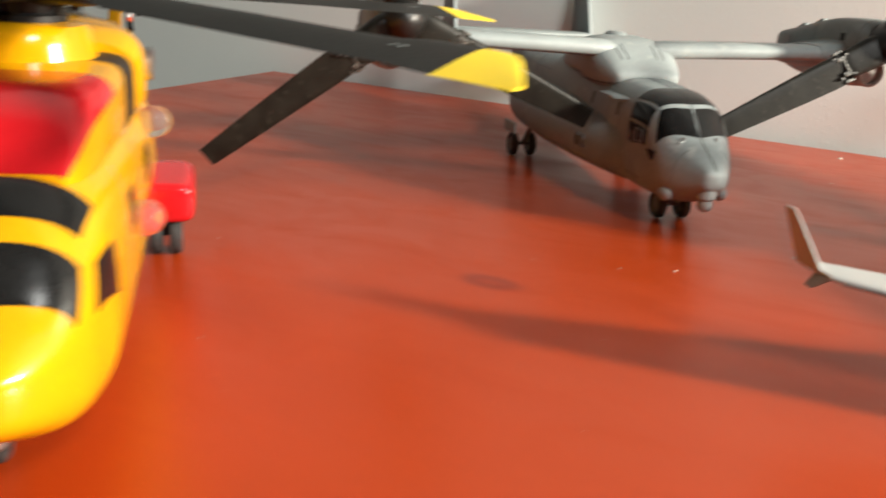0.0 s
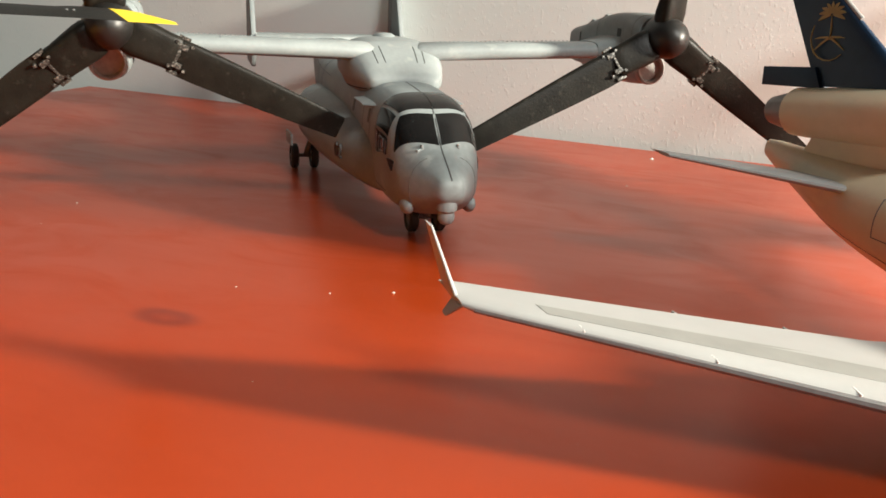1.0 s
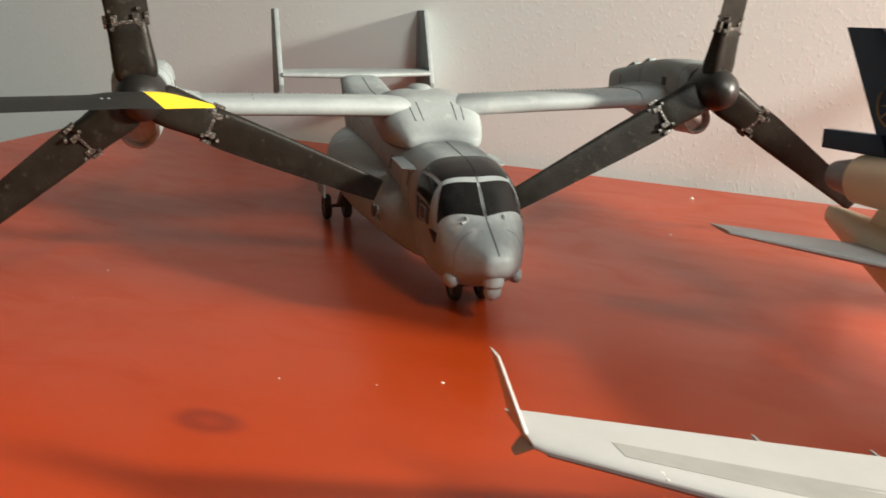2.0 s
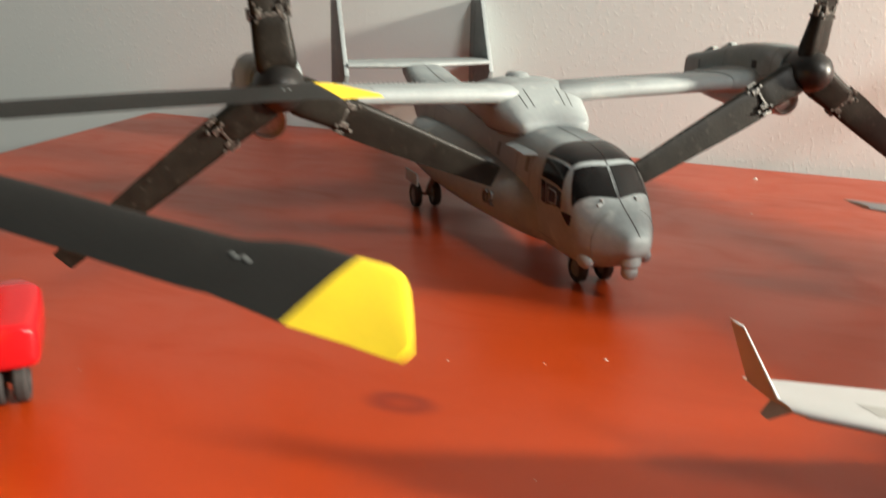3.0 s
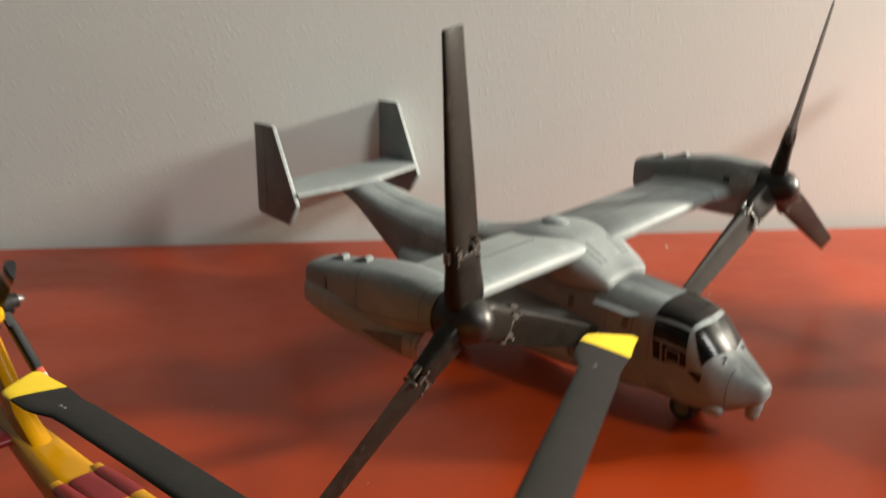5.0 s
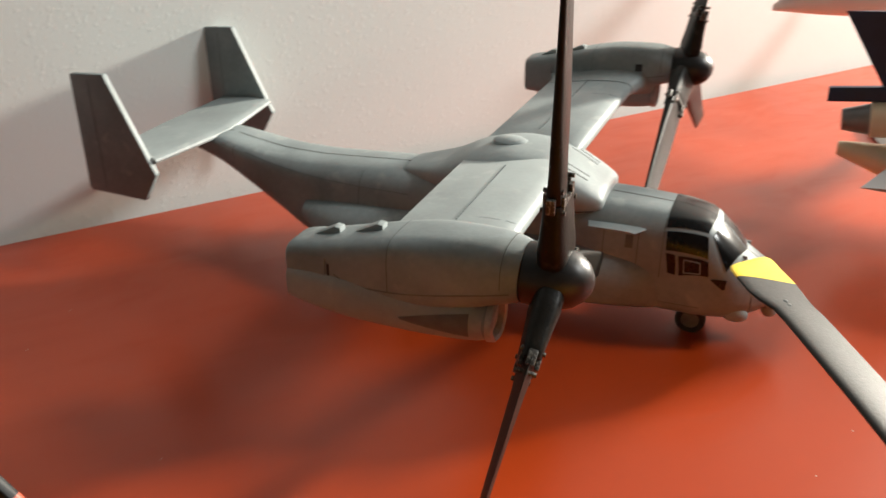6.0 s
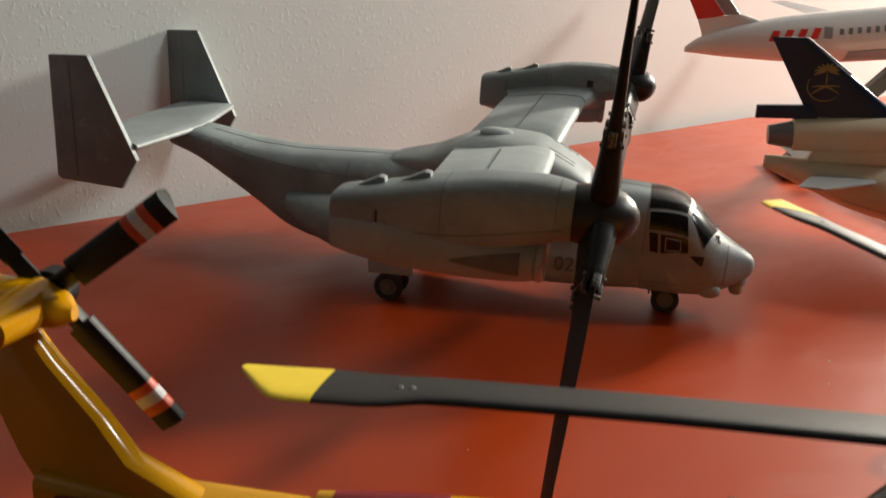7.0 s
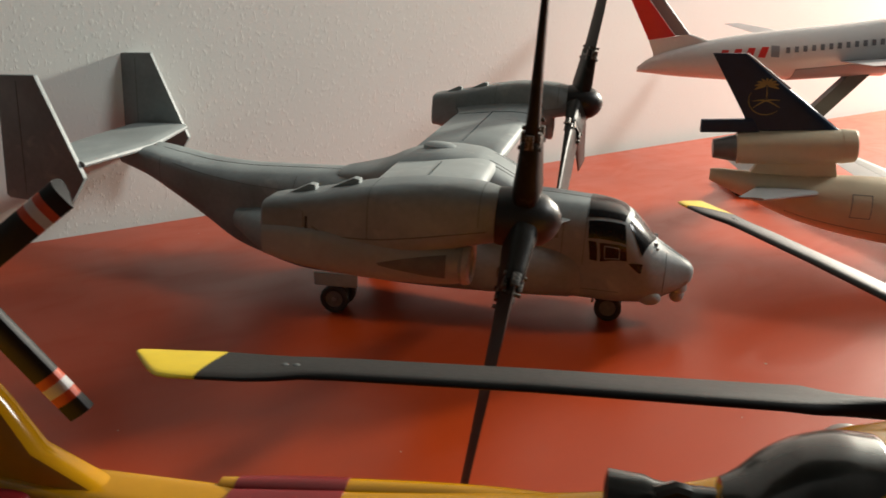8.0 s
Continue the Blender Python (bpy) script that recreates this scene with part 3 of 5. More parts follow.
    part("roof_hump", bm, M_GREY, t)
    for s in (-1, 1):
        # wing
        bm = B()
        foil(bm, [((-0.0330, s * 0.0004, 0.0478), (-0.0660, s * 0.0004, 0.0475), 0.0060, (0, 0, 1)),
                  ((-0.0316, s * 0.010, 0.0530), (-0.0664, s * 0.010, 0.0525), 0.0068, (0, 0, 1)),
                  ((-0.0305, s * 0.045, 0.0541), (-0.0650, s * 0.045, 0.0536), 0.0065, (0, 0, 1)),
                  ((-0.0290, s * 0.088, 0.0553), (-0.0634, s * 0.088, 0.0549), 0.0062, (0, 0, 1))], 0.9)
        wing = part("wing", bm, M_GREY, t, "pale grey wing")
        wp = lambda u, c: Vector((-0.0316 + 0.0026 * u - 0.0346 * c, s * (0.010 + 0.078 * u), 0))
        for c0 in (0.62, 0.70):
            bm = B()
            pts = []
            for k in range(13):
                u = 0.08 + 0.84 * k / 12
                yv = -0.0005 * c0 / 0.0034 + np.interp(c0, [f[0] for f in FOIL], [f[1] for f in FOIL])
                p = wp(u, c0)
                p.z = 0.0530 + 0.0022 * u + (0.0034 - 0.0003 * u) * yv
                pts.append(p)
            rings(bm, [[p + Vector((-0.0001, 0, -0.0003)), p + Vector((-0.0001, 0, 0.00003)), p + Vector((0.0001, 0, 0.00003)),
                        p + Vector((0.0001, 0, -0.0003))] for p in pts])
            part("panel_line", bm, M_LINE, wing)
        bm = B()
        for k in range(34):          # rivet row along the flap hinge
            u = 0.12 + 0.76 * k / 33
            p = wp(u, 0.52)
            p.z = 0.0530 + 0.0022 * u + 0.0034 * 0.81 - 0.00005
            bmesh.ops.create_cube(bm, size=0.0005, matrix=Matrix.Translation(p) @ Matrix.Diagonal((1, 1, 0.6, 1)))
        part("hinge_row", bm, M_GREYW, wing)
        for u in (0.33, 0.66):
            bm = B()
            rings(bm, [[wp(u, c) + Vector((0, dy, 0.0530 + 0.0022 * u + 0.0033 * np.interp(c, [f[0] for f in FOIL], [f[1] for f in FOIL]) + ez - 0.0005 * c))
                        for dy, ez in ((-0.00015, -0.0003), (-0.00015, 0.00003), (0.00015, 0.00003), (0.00015, -0.0003))] for c in np.linspace(0.05, 0.95, 12)])
            part("panel_line", bm, M_LINE, wing)
        # nacelle
        ny = s * 0.0950
        nac = Hull([(-0.0776, 0.0062, 0.0604, 0.0545, 0.0470), (-0.0770, 0.0068, 0.0608, 0.0545, 0.0466), (-0.0680, 0.0075, 0.0628, 0.0550, 0.0464),
                    (-0.0580, 0.0083, 0.0652, 0.0560, 0.0470), (-0.0480, 0.0090, 0.0676, 0.0578, 0.0482), (-0.0360, 0.0095, 0.0697, 0.0600, 0.0505, 3.6),
                    (-0.0240, 0.0092, 0.0702, 0.0620, 0.0538, 3.0), (-0.0190, 0.0085, 0.0698, 0.0624, 0.0551, 2.6), (-0.0162, 0.0077, 0.0693, 0.0624, 0.0556, 2.3)], 4.4, ny)
        bm = B()
        nac.skin(bm, 60, 44)
        nc = part("nacelle", bm, M_GREYW, t, "grey engine nacelle at the wing tip")
        nc.location.x = -0.0018 if s < 0 else 0.0
        for fx in (-0.0200, -0.0480):
            bm = B()
            nac.line(bm, ("a", fx, -95), ("a", fx, 95), 0.0002, 0.00006, 24)
            part("panel_line", bm, M_LINE, nc)
        for sd in (-1, 1):
            bm = B()
            nac.line(bm, ("z", -0.018, 0.0600, sd), ("z", -0.0630, 0.0560, sd), 0.00028)
            part("panel_line", bm, M_LINE, nc)
            bm = B()
            nac.patch(bm, ("z", -0.0768, 0.0590, sd), ("z", -0.0655, 0.0598, sd), ("z", -0.0655, 0.0480, sd), ("z", -0.0768, 0.0484, sd), 0.00025, 6, 6)
            part("exhaust_panel", bm, M_GREYW, nc)
        bm = B()
        nac.line(bm, ("z", -0.0646, 0.0585, s), ("z", -0.0646, 0.0487, s), 0.0007)
        part("door_gap", bm, M_SEAM, nc, "dark gap behind the exhaust door")
        bm = B()
        nac.patch(bm, ("z", -0.0300, 0.0640, -s), ("z", -0.0272, 0.0640, -s), ("z", -0.0272, 0.0612, -s), ("z", -0.0300, 0.0612, -s), 0.0001, 4, 4)
        part("vent_hole", bm, M_BLACK, nc, "dark round vent")
        # engine pod below, with its round intake
        iy, iz = ny + s * 0.0022, 0.0497
        bm = B()
        pod = Hull([(-0.0240, 0.0056, 0.0552, 0.0497, 0.0442), (-0.0262, 0.0062, 0.0558, 0.0497, 0.0436), (-0.0340, 0.0070, 0.0566, 0.0498, 0.0428),
                    (-0.0460, 0.0075, 0.0572, 0.0500, 0.0424), (-0.0600, 0.0072, 0.0568, 0.0505, 0.0432, 2.8), (-0.0700, 0.0066, 0.0562, 0.0510, 0.0446, 3.4),
                    (-0.0768, 0.0058, 0.0552, 0.0512, 0.0462, 4.0)], 2.2, iy)
        pod.skin(bm, 40, 36)
        eng = part("engine_pod", bm, M_GREY, nc, "pale grey engine pod under the nacelle")
        bm = B()
        pod.patch(bm, ("z", -0.0450, 0.0490, s), ("z", -0.0445, 0.0484, s), ("z", -0.0275, 0.0466, s), ("z", -0.0275, 0.0528, s), 0.00012, 8, 5)
        part("oil_cooler_scoop", bm, M_LINE, eng, "dark triangular scoop mark")
        bm = B()
        lathe(bm, [(-0.0330, 0.0050), (-0.0260, 0.0057), (-0.0238, 0.0058), (-0.0226, 0.0055), (-0.0224, 0.0051), (-0.0234, 0.0046), (-0.0270, 0.0042), (-0.0340, 0.0036)],
              "x", (0, iy, iz), 26)
        it = part("engine_intake", bm, M_GREYW, nc, "round engine intake with pale lip")
        bm = B()
        lathe(bm, [(-0.0236, 0.0061), (-0.0221, 0.0059), (-0.0216, 0.0053), (-0.0221, 0.0047), (-0.0239, 0.0044)], "x", (0, iy, iz), 26)
        part("intake_lip", bm, M_RIM, it, "pale ring on the intake lip")
        bm = B()
        for k in range(16):
            a = 2 * math.pi * k / 16
            c, e = Vector((-0.0262, iy, iz)), Vector((0, math.cos(a), math.sin(a)))
            tube(bm, [c + e * 0.0006, c + e * 0.0043], 0.0002, 5)
        part("intake_grille", bm, M_DULLM, it)
        # black disc put in for the darkness deep in the intake
        bm = B()
        lathe(bm, [(-0.0300, 0.0042), (-0.0272, 0.0043)], "x", (0, iy, iz), 26)
        part("intake_dark", bm, M_BLACK, it, "black disc standing in for the shade inside the intake")
        # small fins on the nacelle
        for fx, zz in ((-0.0664, 0.0632), (-0.0545, 0.0660)):
            bm = B()
            plate(bm, [(fx - 0.0080, zz - 0.0024), (fx, zz + 0.0018), (fx + 0.0016, zz + 0.0016), (fx + 0.0018, zz - 0.0020)], 0.0028, 1, ny - s * 0.001, 0.0003)
            part("nacelle_fin", bm, M_GREY, nc)
        # fillet between wing and nacelle
        bm = B()
        foil(bm, [((-0.0291, s * 0.078, 0.0551), (-0.0630, s * 0.078, 0.0549), 0.0066, (0, 0, 1)), ((-0.0270, s * 0.084, 0.0556), (-0.0640, s * 0.084, 0.0553), 0.0082, (0, 0, 1)),
                  ((-0.0215, s * 0.0885, 0.0570), (-0.0660, s * 0.0885, 0.0562), 0.0135, (0, 0, 1))], 0.9)
        part("wing_fillet", bm, M_GREY, nc)
        # spinner and blades
        hub = Vector((-0.0114, ny, 0.0623))
        bm = B()
        lathe(bm, [(-0.0166, 0.0066), (-0.0163, 0.0073), (-0.0125, 0.0077), (-0.0080, 0.0074), (-0.0046, 0.0063), (-0.0022, 0.0044), (-0.0008, 0.0021),
                   (-0.0004, 0.0002)], "x", (0, ny, 0.0623), 32)
        sp = part("spinner", bm, M_HUB, nc, "black rounded rotor spinner")
        for ang, cone, pitch, length in (((94.3, 7, -20, 0.0775), (213.5, 1, -20, 0.0815), (332.8, 0, -20, 0.0815)) if s > 0 else
                                         ((96.5, 1, 2, 0.0830), (217.2, -1.5, -16, 0.0815), (335.6, -3, 2, 0.0790))):
            rotor_blade(t, hub, ang, s, length, pitch, cone)
        # tail fin
        bm = B()
        fy = s * 0.0380
        outline = [(-0.2042, 0.0750), (-0.1893, 0.0761), (-0.1729, 0.0411), (-0.1795, 0.0303), (-0.2036, 0.0309), (-0.2050, 0.0322)]
        plate(bm, outline, 0.0024, 1, fy, 0.0007)
        fin = part("tail_fin", bm, M_GREYW, t, "upright grey end-plate tail fin", sharp=50)
        for dy in (-0.00123, 0.00123):
            bm = B()
            box(bm, (-0.1966, fy + dy - 0.00005, 0.033), (-0.1964, fy + dy + 0.00005, 0.0735))
            part("panel_line", bm, M_LINE, fin)
        bm = B()
        foil(bm, [((-0.1680, 0, 0.0456), (-0.1985, 0, 0.0456), 0.0036, (0, 0, 1)), ((-0.1735, s * 0.0372, 0.0456), (-0.1975, s * 0.0372, 0.0456), 0.0028, (0, 0, 1))], 0.9)
        part("tailplane", bm, M_GREY, t, "flat pale grey tailplane")
        # sponson and gear
        spn = Hull([(0.0060, 0.0020, 0.0240, 0.0180, 0.0125), (-0.0010, 0.0066, 0.0280, 0.0180, 0.0104), (-0.0120, 0.0102, 0.0300, 0.0180, 0.0098),
                    (-0.0270, 0.0131, 0.0315, 0.0182, 0.0094), (-0.0450, 0.0162, 0.0325, 0.0188, 0.0092), (-0.0620, 0.0180, 0.0330, 0.0193, 0.0092),
                    (-0.0800, 0.0186, 0.0330, 0.0198, 0.0096), (-0.0960, 0.0182, 0.0325, 0.0202, 0.0100), (-0.1080, 0.0160, 0.0318, 0.0215, 0.0116),
                    (-0.1180, 0.0128, 0.0308, 0.0235, 0.0156), (-0.1270, 0.0080, 0.0295, 0.0260, 0.0210)], 2.3, s * 0.0100)
        bm = B()
        spn.skin(bm, 60, 32)
        part("sponson", bm, M_GREYW, t, "rounded grey side sponson")
        bm = B()
        plate(bm, [(-0.0900, 0.0152), (-0.0740, 0.0160), (-0.0738, 0.0112), (-0.0896, 0.0104)], 0.0008, 1, s * 0.0325, 0.0002)
        part("gear_door", bm, M_GREY, t, "open pale grey wheel door")
        bm = B()
        tube(bm, [(-0.0780, s * 0.0240, 0.0140), (-0.0810, s * 0.0250, 0.0090), (-0.0827, s * 0.0255, 0.0056)], 0.0011, 10)
        tube(bm, [(-0.0827, s * 0.0215, 0.0054), (-0.0827, s * 0.0320, 0.0054)], 0.0008, 8)
        part("gear_strut", bm, M_DULLM, t)
        wheel(t, -0.0828, s * 0.0304, 0.0052, 0.0052, 0.0030)
        wheel(t, -0.0828, s * 0.0222, 0.0052, 0.0052, 0.0030)
        wheel(t, 0.0122, s * 0.0046, 0.0050, 0.0050, 0.0030)
    bm = B()
    tube(bm, [(0.0100, 0, 0.0110), (0.0118, 0, 0.0075), (0.0122, 0, 0.0052)], 0.0012, 10)
    tube(bm, [(0.0122, -0.0040, 0.0050), (0.0122, 0.0040, 0.0050)], 0.0008, 8)
    part("nose_strut", bm, M_DULLM, t)
    bm = B()
    box(bm, (0.0060, -0.0028, 0.0055), (0.0068, 0.0028, 0.0100), 0.0002)
    part("nose_gear_door", bm, M_GREY, t)
    for px, py in ((-0.020, 0.004), (-0.002, -0.003), (0.0185, 0.0)):
        bm = B()
        plate(bm, [(px - 0.002, 0.0095), (px + 0.001, 0.0095), (px - 0.0006, 0.0066), (px - 0.0018, 0.0066)], 0.0004, 1, py)
        part("antenna", bm, M_GREYW, t)
    # side number
    for s in (-1, 1):
        cu = bpy.data.curves.new("side_number", "FONT")
        cu.body, cu.size, cu.extrude, cu.align_x = "02", 0.0072, 0.0004, "CENTER"
        tmp = new("side_number", cu)
        bpy.context.view_layer.update()
        me = bpy.data.meshes.new_from_object(tmp.evaluated_get(bpy.context.evaluated_depsgraph_get()))
        bpy.data.objects.remove(tmp)
        me.materials.clear()
        me.materials.append(M_LINE)
        ob = new("side_number", me)
        ob.parent = fus
        ob["label"] = "dark grey numerals 02"
        ob.matrix_basis = pose(-0.0235, s * 0.0226, 0.0176, 90, 0, 9.5 if s < 0 else 170.5)
    return t


build_osprey()


# ---- yellow rescue helicopter model ----
HELI_AT = (-0.0167, 0.1660, -50.3)
HUB_Z = 0.0725


def heli_blade(parent, ang, root_z=HUB_Z, tip_z=0.0665, length=0.129, pull=0.0, pitch=8, tip=1.0):
    """A long blade with a neck at the root and a paddle-shaped, swept yellow tip; it droops a little."""
    d = Vector((math.cos(radians(ang)), math.sin(radians(ang)), 0))
    lead = Vector((-d.y, d.x, 0))          # the rotor turns to the left, seen from above

    def mid(r):
        u = (r - 0.02) / (length - 0.02)
        return d * (r - pull) + Vector((0, 0, root_z + (tip_z - root_z) * max(0, u) ** 1.5))

    def station(r, c, fwd, th, p):
        p = p * pitch / 8
        r = min(r, 0.1150) + max(0, r - 0.1150) * tip
        up = (Vector((0, 0, 1)) * math.cos(radians(p)) - lead * math.sin(radians(p))).normalized()
        ch = lead * math.cos(radians(p)) + Vector((0, 0, 1)) * math.sin(radians(p))
        return (mid(r) + ch * (c * 0.35 + fwd), mid(r) - ch * (c * 0.65 - fwd), th, up)

    bm = B()
    foil(bm, [station(*q) for q in ((0.0215, 0.0040, 0, 0.0036, 3), (0.0250, 0.0042, 0, 0.0030, 3), (0.0300, 0.0060, 0, 0.0024, 3), (0.0340, 0.0094, 0, 0.0019, 5),
                                    (0.0380, 0.0100, 0, 0.0016, 7), (0.0700, 0.0100, 0, 0.0015, 8), (0.0960, 0.0100, 0, 0.0014, 8),
                                    (0.1010, 0.0102, 0.0002, 0.0014, 8), (0.1050, 0.0116, 0.0014, 0.0013, 8), (0.1085, 0.0126, 0.0018, 0.0012, 8),
                                    (0.1150, 0.0132, 0.0016, 0.0011, 8))])
    blade = part("rotor_blade", bm, M_BLADE, parent, "matt dark grey blade with a paddle tip")
    bm = B()
    foil(bm, [station(*q) for q in ((0.11495, 0.0133, 0.0016, 0.00116, 8), (0.1188, 0.0132, 0.0016, 0.0010, 8), (0.1207, 0.0125, 0.0012, 0.0009, 8), (0.1225, 0.0106, 0.0000, 0.0009, 8),
                                    (0.1250, 0.0072, -0.0023, 0.0008, 8), (0.1272, 0.0040, -0.0044, 0.0007, 8), (0.1283, 0.0022, -0.0055, 0.0006, 8))])
    part("blade_tip", bm, M_TIPY, blade, "yellow swept blade tip")
    for k in range(2):
        bm = B()
        c = mid(0.1025 + 0.0017 * k) + Vector((0, 0, 0.0005))
        lathe(bm, [(0, 0.0005), (0.0002, 0.0005), (0.0003, 0.0003)], "z", c, 10)
        part("blade_dot", bm, M_LINE, blade, "small grey dot")
    # root arm and damper
    bm = B()
    s = Vector((0, 0, root_z))
    loops = []
    for r, w, h2 in ((0.0045, 0.0042, 0.0032), (0.0090, 0.0040, 0.0034), (0.0130, 0.0034, 0.0026), (0.0170, 0.0036, 0.0026), (0.0225, 0.0034, 0.0024), (0.0240, 0.0026, 0.0018)):
        loops.append([s + d * r + lead * w * math.copysign(abs(math.cos(a)) ** 0.6, math.cos(a)) + Vector((0, 0, h2 * math.copysign(abs(math.sin(a)) ** 0.6, math.sin(a))))
                      for a in (2 * math.pi * (k + 0.5) / 16 for k in range(16))])
    rings(bm, loops)
    arm = part("blade_arm", bm, M_BLACK, blade, "chunky black hub arm")
    bm = B()
    a, b = s + d * 0.0060 + lead * 0.0052 + Vector((0, 0, -0.0012)), s + d * 0.0185 + lead * 0.0050 + Vector((0, 0, -0.0006))
    tube(bm, [a, a.lerp(b, 0.45)], 0.0017, 12)
    tube(bm, [a.lerp(b, 0.4), b], 0.0010, 10)
    part("damper", bm, M_BLACK, blade)
    bm = B()
    c = s + d * 0.0185
    tube(bm, [c - Vector((0, 0, 0.0036)), c + Vector((0, 0, 0.0036))], 0.0012, 10)
    part("blade_pin", bm, M_BLACK, blade)


def build_heli():
    x, y, h = HELI_AT
    t = thing("helicopter_model", pose(x, y, 0, 0, 0, h), "glossy yellow rescue helicopter model with red bands on the table", "model helicopter")
    body = Hull([(0.0968, 0.0015, 0.0250, 0.0234, 0.0222), (0.0958, 0.0064, 0.0270, 0.0234, 0.0200), (0.0930, 0.0115, 0.0290, 0.0234, 0.0175),
                 (0.0885, 0.0154, 0.0312, 0.0234, 0.0149), (0.0850, 0.0175, 0.0332, 0.0237, 0.0129), (0.0815, 0.0190, 0.0378, 0.0240, 0.0111),
                 (0.0780, 0.0200, 0.0420, 0.0245, 0.0098), (0.0715, 0.0211, 0.0458, 0.0252, 0.0080), (0.0660, 0.0220, 0.0478, 0.0256, 0.0077),
                 (0.0540, 0.0223, 0.0490, 0.0260, 0.0076), (0.0000, 0.0224, 0.0492, 0.0262, 0.0076), (-0.0350, 0.0220, 0.0490, 0.0266, 0.0080),
                 (-0.0480, 0.0193, 0.0486, 0.0280, 0.0100), (-0.0600, 0.0162, 0.0478, 0.0310, 0.0160), (-0.0740, 0.0118, 0.0456, 0.0345, 0.0228),
                 (-0.0950, 0.0088, 0.0432, 0.0352, 0.0272), (-0.1250, 0.0068, 0.0404, 0.0352, 0.0296), (-0.1500, 0.0052, 0.0400, 0.0356, 0.0312),
                 (-0.1735, 0.0034, 0.0398, 0.0368, 0.0335)], 3.5)
    bm = B()
    body.skin(bm, 110, 60)
    fus = part("fuselage", bm, M_YELLOW, t, "glossy yellow fuselage")
    # cockpit glazing with yellow posts between the panes
    for s in (-1, 1):
        for a, b, c, d, nm in ((("y", 0.0784, s * 0.0012), ("y", 0.0842, s * 0.0012), ("z", 0.0826, 0.0300, s), ("z", 0.0772, 0.0372, s), "windscreen"),
                               (("y", 0.0650, s * 0.0020), ("y", 0.0742, s * 0.0018), ("z", 0.0732, 0.0404, s), ("z", 0.0650, 0.0430, s), "roof_window"),
                               (("z", 0.0640, 0.0372, s), ("z", 0.0730, 0.0364, s), ("z", 0.0766, 0.0296, s), ("z", 0.0640, 0.0280, s), "side_window")):
            bm = B()
            body.patch(bm, a, b, c, d)
            part(nm, bm, M_GLASSK, fus, "dark cockpit glazing")
        for fx in (-0.004, 0.034):
            bm = B()
            body.patch(bm, ("z", fx - 0.0042, 0.0375, s), ("z", fx + 0.0042, 0.0375, s), ("z", fx + 0.0042, 0.0295, s), ("z", fx - 0.0042, 0.0295, s), n=5, m=5)
            part("cabin_window", bm, M_GLASSK, fus, "dark cabin window")
        # bubble windows
        for fx, zz in ((0.0200, 0.0272), (-0.0170, 0.0405)):
            bm = B()
            bmesh.ops.create_uvsphere(bm, u_segments=20, v_segments=12, radius=1)
            bmesh.ops.transform(bm, matrix=pose(fx, s * 0.0232, zz) @ Matrix.Diagonal((0.0040, 0.0042, 0.0040, 1)), verts=bm.verts)
            part("bubble_window", bm, M_CLEAR, fus, "clear bulging bubble window")
        # red lettering blocks along the side
        for k in range(6):
            bm = B()
            x0 = 0.0080 - 0.0078 * k
            body.patch(bm, ("z", x0, 0.0268, s), ("z", x0 + 0.0056, 0.0268, s), ("z", x0 + 0.0050, 0.0205, s), ("z", x0 - 0.0006, 0.0205, s), 0.00012, 3, 3)
            part("side_marking", bm, M_RED, fus, "dull red marking bar")
        # cabin door outline
        for a, b in ((("z", 0.0150, 0.0440, s), ("z", 0.0150, 0.0110, s)), (("z", -0.0180, 0.0440, s), ("z", -0.0180, 0.0110, s)),
                     (("z", 0.0150, 0.0440, s), ("z", -0.0180, 0.0440, s)), (("z", 0.042, 0.0440, s), ("z", 0.042, 0.0120, s))):
            bm = B()
            body.line(bm, a, b, 0.0003)
            part("panel_line", bm, M_LINE, fus)
        # sponson with the main wheels
        spn = Hull([(-0.0286, 0.0062, 0.0196, 0.0155, 0.0116), (-0.0292, 0.0072, 0.0206, 0.0155, 0.0106), (-0.0310, 0.0078, 0.0211, 0.0155, 0.0100),
                    (-0.0450, 0.0080, 0.0210, 0.0158, 0.0098), (-0.0560, 0.0074, 0.0208, 0.0160, 0.0104), (-0.0640, 0.0040, 0.0195, 0.0165, 0.0140)], 4.6, s * 0.0240)
        bm = B()
        spn.skin(bm, 40, 36)
        part("sponson", bm, M_RED, t, "glossy red wheel sponson")
        for dy in (-0.0026, 0.0026):
            wheel(t, -0.0346, s * 0.0240 + dy, 0.0056, 0.0056, 0.0032, M_TYRE, M_BLACK)
        bm = B()
        tube(bm, [(-0.0330, s * 0.0240, 0.0120), (-0.0346, s * 0.0240, 0.0056)], 0.0012, 8)
        part("gear_strut", bm, M_BLACK, t)
    for dy in (-0.0026, 0.0026):
        wheel(t, 0.0680, dy, 0.0050, 0.0050, 0.0028, M_TYRE, M_BLACK)
    bm = B()
    tube(bm, [(0.0660, 0, 0.0095), (0.0680, 0, 0.0050)], 0.0012, 8)
    part("nose_strut", bm, M_BLACK, t)
    # chin lamps
    for s in (-0.004, 0.004):
        bm = B()
        lathe(bm, [(0.0095, 0.0018), (0.0080, 0.0018), (0.0072, 0.0010)], "z", (0.0770, s, 0), 14)
        part("chin_lamp", bm, M_METAL, t)
    # red band round the boom
    bm = B()
    body.patch(bm, ("a", -0.1063, -178), ("a", -0.1250, -178), ("a", -0.1250, 178), ("a", -0.1063, 178), 0.00012, 8, 40)
    part("boom_band", bm, M_MAROON, fus, "dark red band round the tail boom")
